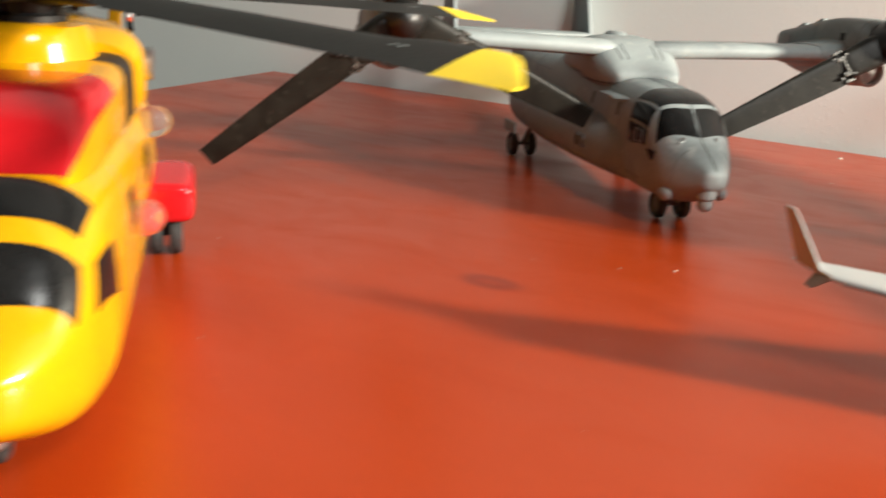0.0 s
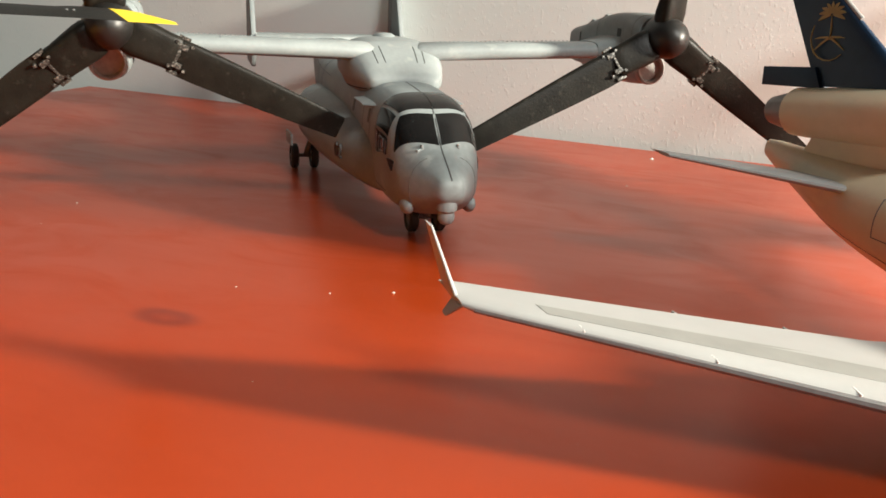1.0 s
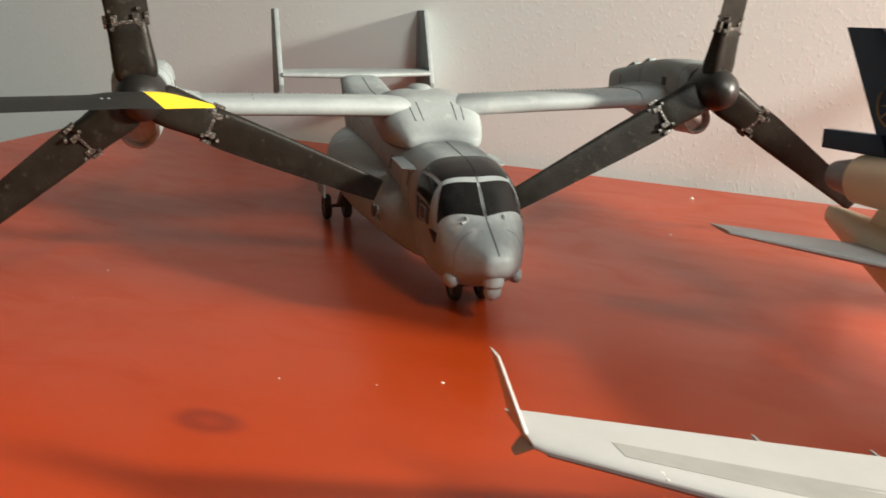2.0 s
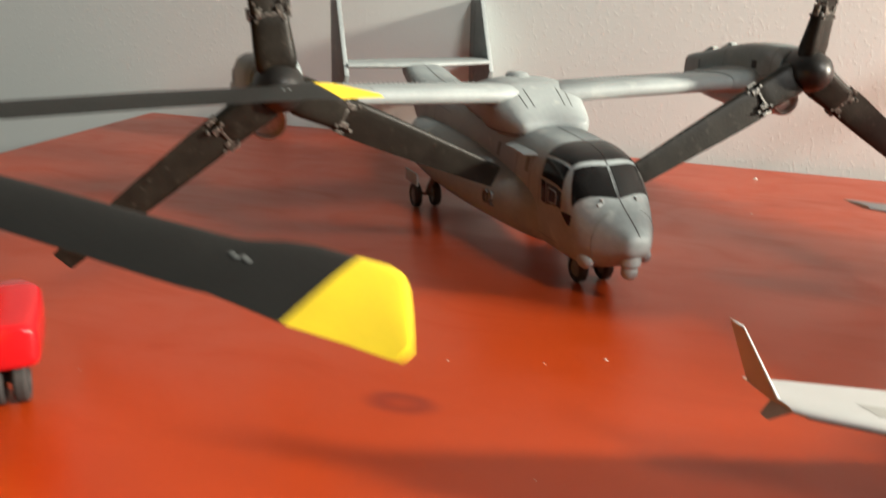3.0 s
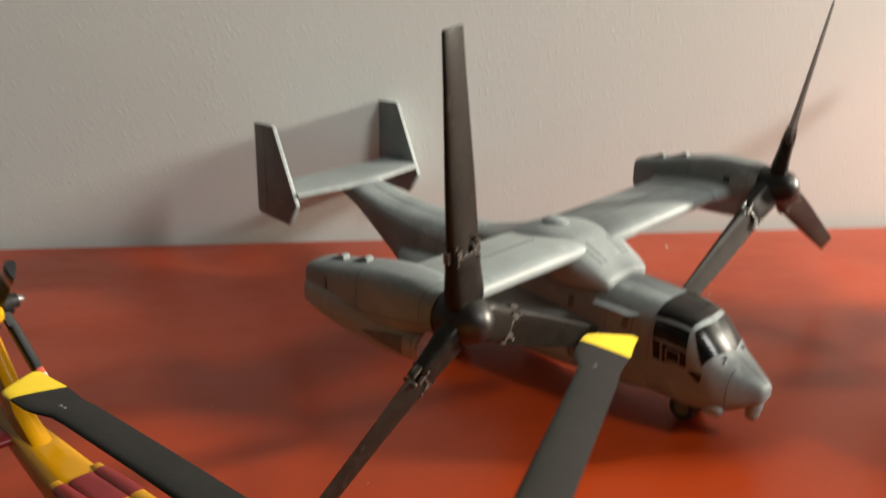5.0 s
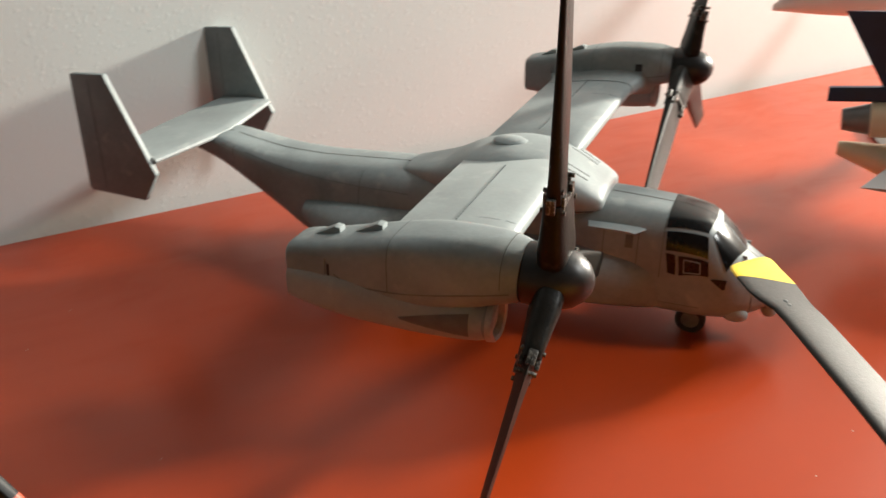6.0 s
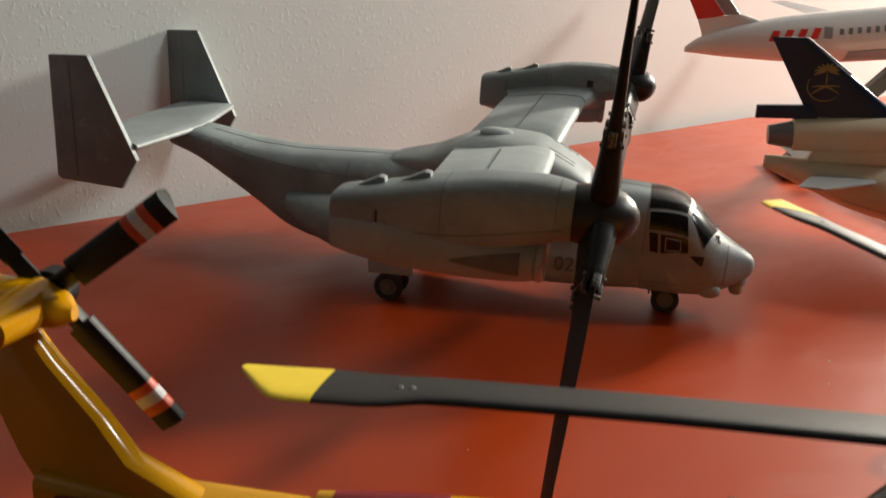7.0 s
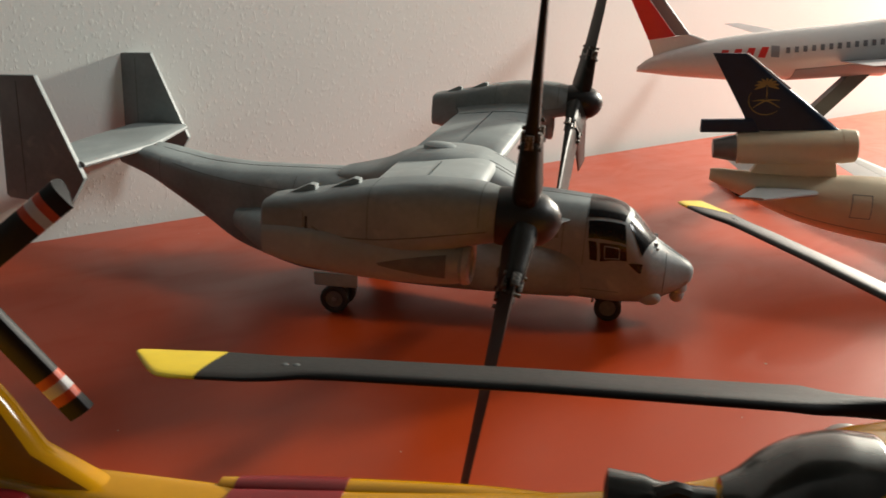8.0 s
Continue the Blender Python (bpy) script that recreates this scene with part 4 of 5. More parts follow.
    # engine cowling
    nose = Hull([(0.0640, 0.0150, 0.0478, 0.0460, 0.0430), (0.0600, 0.0168, 0.0520, 0.0475, 0.0430), (0.0530, 0.0180, 0.0558, 0.0485, 0.0430),
                 (0.0400, 0.0190, 0.0578, 0.0490, 0.0430), (0.0120, 0.0195, 0.0585, 0.0490, 0.0430), (0.0085, 0.0195, 0.0585, 0.0490, 0.0430)], 6.5)
    bm = B()
    nose.skin(bm, 40, 44)
    nb = part("intake_box", bm, M_YELLOW, t, "yellow air intake box with a red front")
    bm = B()
    nose.patch(bm, ("a", 0.0638, -78), ("a", 0.0230, -78), ("a", 0.0300, 78), ("a", 0.0638, 78), 0.0004, 14, 18)
    part("intake_panel", bm, M_RED, nb, "glossy red front panel")
    bm = B()
    gap = Hull([(0.0090, 0.0200, 0.0582, 0.0490, 0.0430), (-0.0080, 0.0202, 0.0590, 0.0490, 0.0430)], 6.5)
    gap.skin(bm, 6, 44)
    part("air_intake", bm, M_BLACK, t, "black engine air intake")
    cowl = Hull([(-0.0040, 0.0208, 0.0612, 0.0500, 0.0430), (-0.0120, 0.0222, 0.0636, 0.0510, 0.0430), (-0.0240, 0.0196, 0.0648, 0.0520, 0.0430, 3.4),
                 (-0.0320, 0.0165, 0.0644, 0.0510, 0.0430, 3.0), (-0.0400, 0.0140, 0.0580, 0.0495, 0.0430), (-0.0520, 0.0105, 0.0522, 0.0475, 0.0430), (-0.0720, 0.0060, 0.0486, 0.0455, 0.0420),
                 (-0.1250, 0.0030, 0.0408, 0.0396, 0.0380)], 4.2)
    bm = B()
    cowl.skin(bm, 70, 44)
    cw = part("engine_cowling", bm, M_YELLOW, t, "yellow engine cowling on the roof")
    bm = B()
    cowl.patch(bm, ("a", -0.1063, -80), ("a", -0.1249, -80), ("a", -0.1249, 80), ("a", -0.1063, 80), 0.00015, 8, 16)
    part("cowling_band", bm, M_MAROON, cw, "dark red band")
    for s in (-1, 1):
        for fx in (-0.014, -0.024):
            bm = B()
            cowl.line(bm, ("a", fx, s * 4), ("a", fx, s * 88), 0.0003)
            part("panel_line", bm, M_LINE, cw)
        bm = B()
        lathe(bm, [(s * -0.0030, 0.0036), (s * 0.0030, 0.0040), (s * 0.0060, 0.0042), (s * 0.0062, 0.0036), (s * 0.0030, 0.0032), (s * -0.0020, 0.0026)], "y", (-0.0290, s * 0.0165, 0.0530), 22)
        part("exhaust", bm, M_METAL, cw, "bare metal exhaust pipe")
        rail = Hull([(-0.066, 0.0020, 0.0470, 0.0455, 0.0430), (-0.080, 0.0026, 0.0466, 0.0442, 0.0415), (-0.110, 0.0024, 0.0432, 0.0415, 0.0390),
                     (-0.128, 0.0016, 0.0404, 0.0394, 0.0380)], 2.6, s * 0.0052)
        bm = B()
        rail.skin(bm, 24, 16)
        rl = part("boom_fairing", bm, M_YELLOW, t)
        bm = B()
        rail.patch(bm, ("a", -0.1063, -170), ("a", -0.1250, -170), ("a", -0.1250, 170), ("a", -0.1063, 170), 0.00012, 6, 14)
        part("fairing_band", bm, M_MAROON, rl, "dark red band")
    # dark central exhaust shroud behind the rotor
    pod = Hull([(-0.0300, 0.0100, 0.0648, 0.0570, 0.0480), (-0.0312, 0.0108, 0.0657, 0.0570, 0.0480), (-0.0350, 0.0108, 0.0657, 0.0568, 0.0480), (-0.0410, 0.0094, 0.0642, 0.0564, 0.0480),
                (-0.0455, 0.0076, 0.0613, 0.0556, 0.0485), (-0.0485, 0.0056, 0.0584, 0.0545, 0.0495), (-0.0510, 0.0040, 0.0570, 0.0536, 0.0502)], 2.3)
    bm = B()
    pod.skin(bm, 40, 34)
    pd = part("exhaust_shroud", bm, M_SHROUD, t, "dark glossy exhaust shroud")
    bm = B()
    lathe(bm, [(-0.0500, 0.0030), (-0.0560, 0.0027), (-0.0585, 0.0029), (-0.0600, 0.0034), (-0.0650, 0.0035), (-0.0652, 0.0028), (-0.0600, 0.0022)], "x", (-0.0015, 0, 0.0526), 20)
    part("tail_pipe", bm, M_SHROUD, pd, "black exhaust pipe")
    bm = B()
    tube(bm, [(-0.0555, -0.0014, 0.0556), (-0.0575, -0.0022, 0.0564), (-0.0600, -0.0030, 0.0556)], 0.0011, 8)
    part("drain_pipe", bm, M_SHROUD, pd)
    # mast fairing and hub
    bm = B()
    lathe(bm, [(0.0580, 0.0150), (0.0612, 0.0142), (0.0638, 0.0138), (0.0650, 0.0126), (0.0655, 0.0090), (0.0656, 0.0040)], "z", (0.0010, 0, 0), 36, 0.9)
    part("mast_fairing", bm, M_YELLOW, t, "yellow rotor mast fairing")
    bm = B()
    lathe(bm, [(0.0632, 0.0042), (0.0667, 0.0040), (0.0672, 0.0062), (0.0688, 0.0066), (0.0724, 0.0066), (0.0738, 0.0056), (0.0752, 0.0030), (0.0758, 0.0004)], "z", (0, 0, 0), 28)
    part("rotor_hub", bm, M_BLACK, t, "black rotor hub")
    bm = B()
    lathe(bm, [(0.0648, 0.0060), (0.0656, 0.0078), (0.0668, 0.0078), (0.0674, 0.0058)], "z", (0, 0, 0), 28)
    part("swash_plate", bm, M_BLACK, t)
    for k in range(5):
        heli_blade(t, (113.4, 183.2, 257.0, 327.0, 38.2)[k], tip_z=(0.0672, 0.0668, 0.0700, 0.0700, 0.0706)[k],
                   pull=(0.003, -0.0085, 0, 0, 0)[k], pitch=(9, 10, 8, 8, 11)[k])
        bm = B()
        a = radians(113.8 + 72 * k + 20)
        c = Vector((math.cos(a), math.sin(a), 0))
        tube(bm, [c * 0.0068 + Vector((0, 0, 0.0662)), c * 0.0090 + Vector((0, 0, 0.0700))], 0.0006, 8)
        part("pitch_link", bm, M_BLACK, t)
    # tail pylon: swept fin with a rounded cap
    bm = B()
    foil(bm, [((-0.1440, 0, 0.0395), (-0.1740, 0, 0.0345), 0.0062, (0, 1, 0)), ((-0.1560, 0, 0.0448), (-0.1775, 0, 0.0410), 0.0054, (0, 1, 0)),
              ((-0.1612, 0, 0.0520), (-0.1805, 0, 0.0490), 0.0048, (0, 1, 0)), ((-0.1688, 0, 0.0605), (-0.1840, 0, 0.0590), 0.0045, (0, 1, 0)),
              ((-0.1745, 0, 0.0690), (-0.1875, 0, 0.0680), 0.0040, (0, 1, 0))], 1.0)
    part("tail_pylon", bm, M_YELLOW, t, "yellow swept tail pylon")
    gear = Hull([(-0.1650, 0.0010, 0.0702, 0.0690, 0.0678), (-0.1675, 0.0032, 0.0720, 0.0692, 0.0666), (-0.1730, 0.0040, 0.0730, 0.0694, 0.0660),
                 (-0.1840, 0.0036, 0.0728, 0.0696, 0.0664), (-0.1890, 0.0014, 0.0712, 0.0698, 0.0682)], 2.4)
    bm = B()
    gear.skin(bm, 26, 24)
    part("gearbox_fairing", bm, M_YELLOW, t)
    bm = B()
    box(bm, (-0.1840, -0.0022, 0.0715), (-0.1785, 0.0022, 0.0752), 0.0008)
    part("beacon_mount", bm, M_YELLOW, t)
    bm = B()
    lathe(bm, [(0.0020, 0.0034), (-0.0040, 0.0036), (-0.0108, 0.0028), (-0.0118, 0.0010)], "y", (-0.1715, 0, 0.0698), 18)
    part("gearbox_stub", bm, M_YELLOW, t)
    # tailplane on the starboard side
    bm = B()
    foil(bm, [((-0.1560, -0.0030, 0.0375), (-0.1690, -0.0030, 0.0375), 0.0026, (0, 0, 1)), ((-0.1590, -0.0380, 0.0385), (-0.1680, -0.0380, 0.0385), 0.0018, (0, 0, 1))], 0.9)
    part("tailplane", bm, M_MAROON, t, "dark red tailplane")
    # tail rotor
    hubp = Vector((-0.1715, 0.0034, 0.0702))
    bm = B()
    lathe(bm, [(0.0030, 0.0012), (0.0078, 0.0012), (0.0080, 0.0034), (0.0108, 0.0034), (0.0112, 0.0022), (0.0128, 0.0020)], "y", (hubp.x, hubp.y - 0.0080, hubp.z), 18)
    th = part("tail_rotor_hub", bm, M_BLACK, t, "black tail rotor hub")
    bm = B()
    lathe(bm, [(0.0126, 0.0013), (0.0140, 0.0013), (0.0144, 0.0008), (0.0150, 0.0002)], "y", (hubp.x, hubp.y - 0.0080, hubp.z), 12)
    part("hub_bolt", bm, M_METAL, th, "bright metal bolt")
    for k in range(4):
        a = radians(-51.0 + 90 * k)
        d = Vector((math.cos(a), -0.139 * math.sin(a), 0.99 * math.sin(a)))      # the disc is canted
        e = Vector((-math.sin(a), -0.139 * math.cos(a), 0.99 * math.cos(a)))
        up = Vector((0, 0.99, 0.139))

        def seg(r0, r1, c0, c1, th0=0.0024):
            tw = 0.25
            ch = (e * math.cos(tw) + up * math.sin(tw)).normalized()
            n = (up * math.cos(tw) - e * math.sin(tw)).normalized()
            return [(hubp + d * r + ch * c * 0.5, hubp + d * r - ch * c * 0.5, th0, n) for r, c in ((r0, c0), (r1, c1))]
        bm = B()
        foil(bm, seg(0.0020, 0.0075, 0.0030, 0.0030, 0.0028), 1.0)
        foil(bm, seg(0.0070, 0.0205, 0.0050, 0.0050), 1.0)
        blade = part("tail_rotor_blade", bm, M_BLACK, t, "black tail blade with red and white bands")
        for r0, r1, m in ((0.0205, 0.0222, M_ORANGE), (0.0222, 0.0242, M_WHITE), (0.0242, 0.0260, M_ORANGE), (0.0260, 0.0290, M_BLACK)):
            bm = B()
            foil(bm, seg(r0, r1, 0.0050, 0.0050), 1.0)
            part("blade_band", bm, m, blade)
    return t


build_heli()


# ---- three-engined airliner model, cream and navy ----
TRI_AT = (0.1909, 0.3719, -50.5)


def build_trijet():
    x, y, h = TRI_AT
    t = thing("trijet_model", pose(x, y, 0, 0, 0, h), "cream three-engined airliner model with navy fin on the table", "model aircraft")
    body = Hull([(0.0050, 0.0018, 0.0372, 0.0345, 0.0318), (0.0100, 0.0034, 0.0376, 0.0340, 0.0298), (0.0260, 0.0072, 0.0376, 0.0315, 0.0238),
                 (0.0450, 0.0112, 0.0380, 0.0285, 0.0172), (0.0650, 0.0138, 0.0395, 0.0270, 0.0132), (0.0850, 0.0149, 0.0402, 0.0258, 0.0110),
                 (0.1050, 0.0150, 0.0404, 0.0254, 0.0104), (0.2500, 0.0150, 0.0404, 0.0254, 0.0104), (0.2750, 0.0138, 0.0388, 0.0248, 0.0112),
                 (0.2920, 0.0104, 0.0345, 0.0238, 0.0136), (0.3010, 0.0062, 0.0296, 0.0228, 0.0166), (0.3040, 0.0015, 0.0245, 0.0222, 0.0200)], 2.05, 0.0010)
    bm = B()
    body.skin(bm, 110, 44)
    fus = part("fuselage", bm, M_CREAM, t, "cream painted fuselage")
    for s in (-1, 1):
        for a, b in ((("z", 0.0640, 0.0340, s), ("z", 0.0720, 0.0342, s)), (("z", 0.0720, 0.0342, s), ("z", 0.0720, 0.0245, s)),
                     (("z", 0.0720, 0.0245, s), ("z", 0.0640, 0.0243, s)), (("z", 0.0640, 0.0243, s), ("z", 0.0640, 0.0340, s)),
                     (("z", 0.0380, 0.0230, s), ("z", 0.1300, 0.0190, s))):
            bm = B()
            body.line(bm, a, b, 0.0003)
            part("panel_line", bm, M_DULLM, fus)
        for k in range(46):
            bm = B()
            x0 = 0.0800 + 0.0042 * k
            body.patch(bm, ("z", x0, 0.0305, s), ("z", x0 + 0.0016, 0.0305, s), ("z", x0 + 0.0016, 0.0280, s), ("z", x0, 0.0280, s), 0.0001, 1, 1)
            part("window", bm, M_WIN, fus)
        bm = B()
        body.patch(bm, ("y", 0.2860, s * 0.0008), ("y", 0.2925, s * 0.0008), ("z", 0.2915, 0.0300, s), ("z", 0.2850, 0.0310, s), 0.0001, 4, 4)
        part("cockpit_window", bm, M_GLASSK, fus)
    # tail engine
    ez, en = 0.0455, 0.0430
    tail = pose(0.0040, 0.0014, 0.0032) @ Matrix.Translation((0, 0, ez)) @ Matrix.Rotation(radians(-6.5), 4, "Y") @ Matrix.Translation((0, 0, -ez))
    bm = B()
    lathe(bm, [(0.0000, 0.00257), (0.0002, 0.00421), (0.0060, 0.00538), (0.0112, 0.00632)], "x", (0, 0, en), 26)
    te = part("exhaust_cone", bm, M_DULLM, t, "grey metal exhaust cone")
    te.matrix_basis = tail
    bm = B()
    lathe(bm, [(0.0100, 0.00608), (0.0104, 0.00702), (0.0160, 0.00725), (0.0300, 0.00760), (0.0460, 0.00772), (0.0560, 0.00737), (0.0590, 0.00702), (0.0600, 0.00655),
               (0.0597, 0.00597), (0.0570, 0.00562), (0.0500, 0.00526)], "x", (0, 0, en), 30)
    eng = part("tail_engine", bm, M_CREAM, t, "cream tail engine nacelle")
    eng.matrix_basis = tail
    bm = B()
    lathe(bm, [(0.0540, 0.00758), (0.0546, 0.00763), (0.0597, 0.00714), (0.0603, 0.00655), (0.0594, 0.00585)], "x", (0, 0, en), 30)
    part("intake_lip", bm, M_CREAM, eng)
    bm = B()
    plate(bm, [(0.0210, 0.0355), (0.0260, 0.0450), (0.0560, 0.0500), (0.0590, 0.0385)], 0.0052, 1, 0.0014, 0.0012)
    part("engine_pylon", bm, M_CREAM, t)
    # fin and rudder stub
    bm = B()
    foil(bm, [((0.0530, 0, 0.0505), (0.0150, 0, 0.0505), 0.0036, (0, 1, 0)), ((0.0500, 0, 0.0530), (0.0152, 0, 0.0530), 0.0034, (0, 1, 0)),
              ((0.0128, 0, 0.0845), (-0.0012, 0, 0.0852), 0.0018, (0, 1, 0))], 1.0)
    fin = part("tail_fin", bm, M_NAVY, t, "dark navy tail fin with gold emblem")
    fin.matrix_basis = tail
    bm = B()
    plate(bm, [(-0.0056, 0.0506), (-0.0052, 0.0562), (0.0170, 0.0560), (0.0200, 0.0500)], 0.0030, 1, 0, 0.0003)
    part("rudder_base", bm, M_NAVY, fin)
    bm = B()
    tube(bm, [(0.0318, 0, 0.0687), (0.0132, 0, 0.0843)], 0.0006, 8)
    part("leading_edge", bm, M_WINGW, fin, "pale line along the upper leading edge")
    for s in (-1, 1):
        def on(px, pz):
            u = (pz - 0.0530) / 0.0350
            th = 0.0034 + (0.0018 - 0.0034) * u
            return Vector((px, s * (th * 0.5 * 0.97 + 0.00012), pz))

        def strip(name, pts, w):
            bm = B()
            lo, hi = [], []
            for k, (px, pz) in enumerate(pts):
                a, b = pts[max(k - 1, 0)], pts[min(k + 1, len(pts) - 1)]
                dx, dz = b[0] - a[0], b[1] - a[1]
                q = math.hypot(dx, dz) or 1
                ww = w * (1 - 0.75 * abs(2 * k / (len(pts) - 1) - 1) ** 2) / 2
                lo.append(bm.verts.new(on(px - dz / q * ww, pz + dx / q * ww)))
                hi.append(bm.verts.new(on(px + dz / q * ww, pz - dx / q * ww)))
            for k in range(len(pts) - 1):
                bm.faces.new((lo[k], lo[k + 1], hi[k + 1], hi[k]))
            r = bmesh.ops.extrude_face_region(bm, geom=list(bm.faces))
            for v in r["geom"]:
                if isinstance(v, bmesh.types.BMVert):
                    v.co.y -= s * 0.0003
            part(name, bm, M_GOLD, fin, "gold emblem stroke")
        cx, cz = 0.0218, 0.0694
        for k in range(9):
            a = radians(-12 + 25.5 * k)
            strip("emblem", [(cx + 0.0052 * q * math.cos(a), cz + 0.0008 + 0.0040 * q * math.sin(a) + 0.0012 * q - 0.0016 * q * q) for q in (0.1, 0.4, 0.7, 1.0)], 0.0011)
        strip("emblem", [(cx, cz + 0.0010), (cx + 0.0002, cz - 0.0025), (cx, cz - 0.0055)], 0.0005)
        for m in (-1, 1):
            strip("emblem", [(cx + m * 0.0058 * q, cz - 0.0082 + 0.0032 * (0.5 - 0.5 * q) + 0.0012 * math.cos(q * 2)) for q in (-1, -0.6, -0.2, 0.2, 0.6, 1)], 0.0006)
        strip("emblem", [(cx + 0.0074 * math.cos(radians(a)), cz - 0.0050 + 0.0066 * math.sin(radians(a))) for a in range(150, 330, 18)], 0.0004)
    # wings, tailplane, engines
    for s in (-1, 1):
        bm = B()
        wing_st = [((0.1700, s * 0.0120, 0.0130), (0.1080, s * 0.0120, 0.0132), 0.0066, (0, 0, 1)), ((0.1456, s * 0.0488, 0.0166), (0.1030, s * 0.0488, 0.0168), 0.0045, (0, 0, 1)),
                   ((0.1186, s * 0.0894, 0.0214), (0.0900, s * 0.0894, 0.0215), 0.0030, (0, 0, 1)), ((0.0928, s * 0.1285, 0.0260), (0.0772, s * 0.1285, 0.0260), 0.0018, (0, 0, 1)),
                   ((0.0906, s * 0.1304, 0.0262), (0.0768, s * 0.1304, 0.0262), 0.0012, (0, 0, 1))]
        foil(bm, wing_st, 0.8)
        wing = part("wing", bm, M_WINGW, t, "white wing with grey walkway")
        bm = B()
        tube(bm, [Vector(q[0]) + Vector((-0.0006, 0, -0.0001)) for q in wing_st[:4]], 0.0013, 8, 0.0006)
        part("leading_edge", bm, M_DULLM, wing, "dull grey leading edge")
        bm = B()
        pts = []
        for k in range(12):
            u = k / 11
            yy = 0.016 + u * 0.100
            le = np.interp(yy, [0.012, 0.0488, 0.0894, 0.1285], [0.170, 0.1456, 0.1186, 0.0928])
            te2 = np.interp(yy, [0.012, 0.0488, 0.0894, 0.1285], [0.108, 0.103, 0.090, 0.0772])
            zz = np.interp(yy, [0.012, 0.0488, 0.0894, 0.1285], [0.0130, 0.0166, 0.0214, 0.0260])
            th = np.interp(yy, [0.012, 0.0488, 0.0894, 0.1285], [0.0066, 0.0045, 0.0030, 0.0018])
            row = []
            for c in np.linspace(0.24, 0.60 - 0.10 * u, 5):
                row.append(Vector((le + (te2 - le) * c, s * yy, zz + th * 0.5 * np.interp(c, [f[0] for f in FOIL], [f[1] for f in FOIL]) + 0.00008)))
            pts.append([row[0] - Vector((0, 0, 0.0004))] + row + [row[-1] - Vector((0, 0, 0.0004))])
        rings(bm, pts)
        part("walkway", bm, M_WINGG, wing, "grey walkway panel")
        for yy in (0.034, 0.054, 0.074, 0.093, 0.112):
            le = np.interp(yy, [0.012, 0.0488, 0.0894, 0.1285], [0.170, 0.1456, 0.1186, 0.0928])
            zz = np.interp(yy, [0.012, 0.0488, 0.0894, 0.1285], [0.0130, 0.0166, 0.0214, 0.0260])
            th = np.interp(yy, [0.012, 0.0488, 0.0894, 0.1285], [0.0066, 0.0045, 0.0030, 0.0018])
            bm = B()
            tube(bm, [(le - 0.0004, s * yy, zz + th * 0.30), (le - 0.0026, s * yy, zz + th * 0.44)], 0.00018, 6)
            part("slat_track", bm, M_WHITE, wing)
        for yy in (0.040, 0.062, 0.084):
            te2 = np.interp(yy, [0.012, 0.0488, 0.0894, 0.1285], [0.108, 0.103, 0.090, 0.0772])
            zz = np.interp(yy, [0.012, 0.0488, 0.0894, 0.1285], [0.0130, 0.0166, 0.0214, 0.0260])
            bm = B()
            tube(bm, [(te2 + 0.012, s * yy, zz - 0.0014), (te2 + 0.004, s * yy, zz - 0.0018), (te2 - 0.004, s * yy, zz - 0.0008)], 0.0012, 8, 0.0003)
            part("flap_fairing", bm, M_WINGW, wing)
        bm = B()
        foil(bm, [((0.0878, s * 0.1300, 0.0258), (0.0780, s * 0.1300, 0.0258), 0.0010, (0, 1, 0)), ((0.0780, s * 0.1326, 0.0376), (0.0738, s * 0.1326, 0.0376), 0.0006, (0, 1, 0))], 1.0)
        part("winglet", bm, M_WINGW, wing, "upright white winglet")
        bm = B()
        foil(bm, [((0.0906, s * 0.1302, 0.0260), (0.0850, s * 0.1302, 0.0260), 0.0009, (0, 1, 0)), ((0.0872, s * 0.1320, 0.0230), (0.0846, s * 0.1320, 0.0230), 0.0006, (0, 1, 0))], 1.0)
        part("lower_winglet", bm, M_WINGG, wing)
        bm = B()
        foil(bm, [((0.0540, s * 0.0050, 0.0320), (0.0250, s * 0.0050, 0.0320), 0.0030, (0, 0, 1)), ((0.0215, s * 0.0455, 0.0366), (0.0115, s * 0.0455, 0.0366), 0.0011, (0, 0, 1))], 0.9)
        part("tailplane", bm, M_WINGW, t, "pale grey tailplane")
        bm = B()
        lathe(bm, [(0.1180, 0.0030), (0.1260, 0.0052), (0.1420, 0.0064), (0.1520, 0.0062), (0.1535, 0.0056), (0.1525, 0.0049), (0.1440, 0.0044)], "x", (0, s * 0.0430, 0.0082), 24)
        part("wing_engine", bm, M_CREAM, t, "cream wing engine nacelle")
        bm = B()
        plate(bm, [(0.1260, 0.0130), (0.1440, 0.0130), (0.1400, 0.0160), (0.1240, 0.0160)], 0.0014, 1, s * 0.0430, 0.0003)
        part("engine_pylon", bm, M_CREAM, t)
        for fx in (0.1230, 0.1310):
            wheel(t, fx, s * 0.0210, 0.0030, 0.0030, 0.0022)
        bm = B()
        tube(bm, [(0.1270, s * 0.0210, 0.0130), (0.1270, s * 0.0210, 0.0032)], 0.0009, 8)
        tube(bm, [(0.1225, s * 0.0210, 0.0030), (0.1315, s * 0.0210, 0.0030)], 0.0006, 6)
        part("gear_strut", bm, M_RIM, t)
        wheel(t, 0.2600, s * 0.0018, 0.0024, 0.0024, 0.0016)
    bm = B()
    tube(bm, [(0.2600, 0, 0.0120), (0.2600, 0, 0.0024)], 0.0008, 8)
    part("nose_strut", bm, M_RIM, t)
    return t


build_trijet()


# ---- twin-engined airliner model on a desk stand ----
TWIN_AT = (0.2598, 0.4668, -40.0)


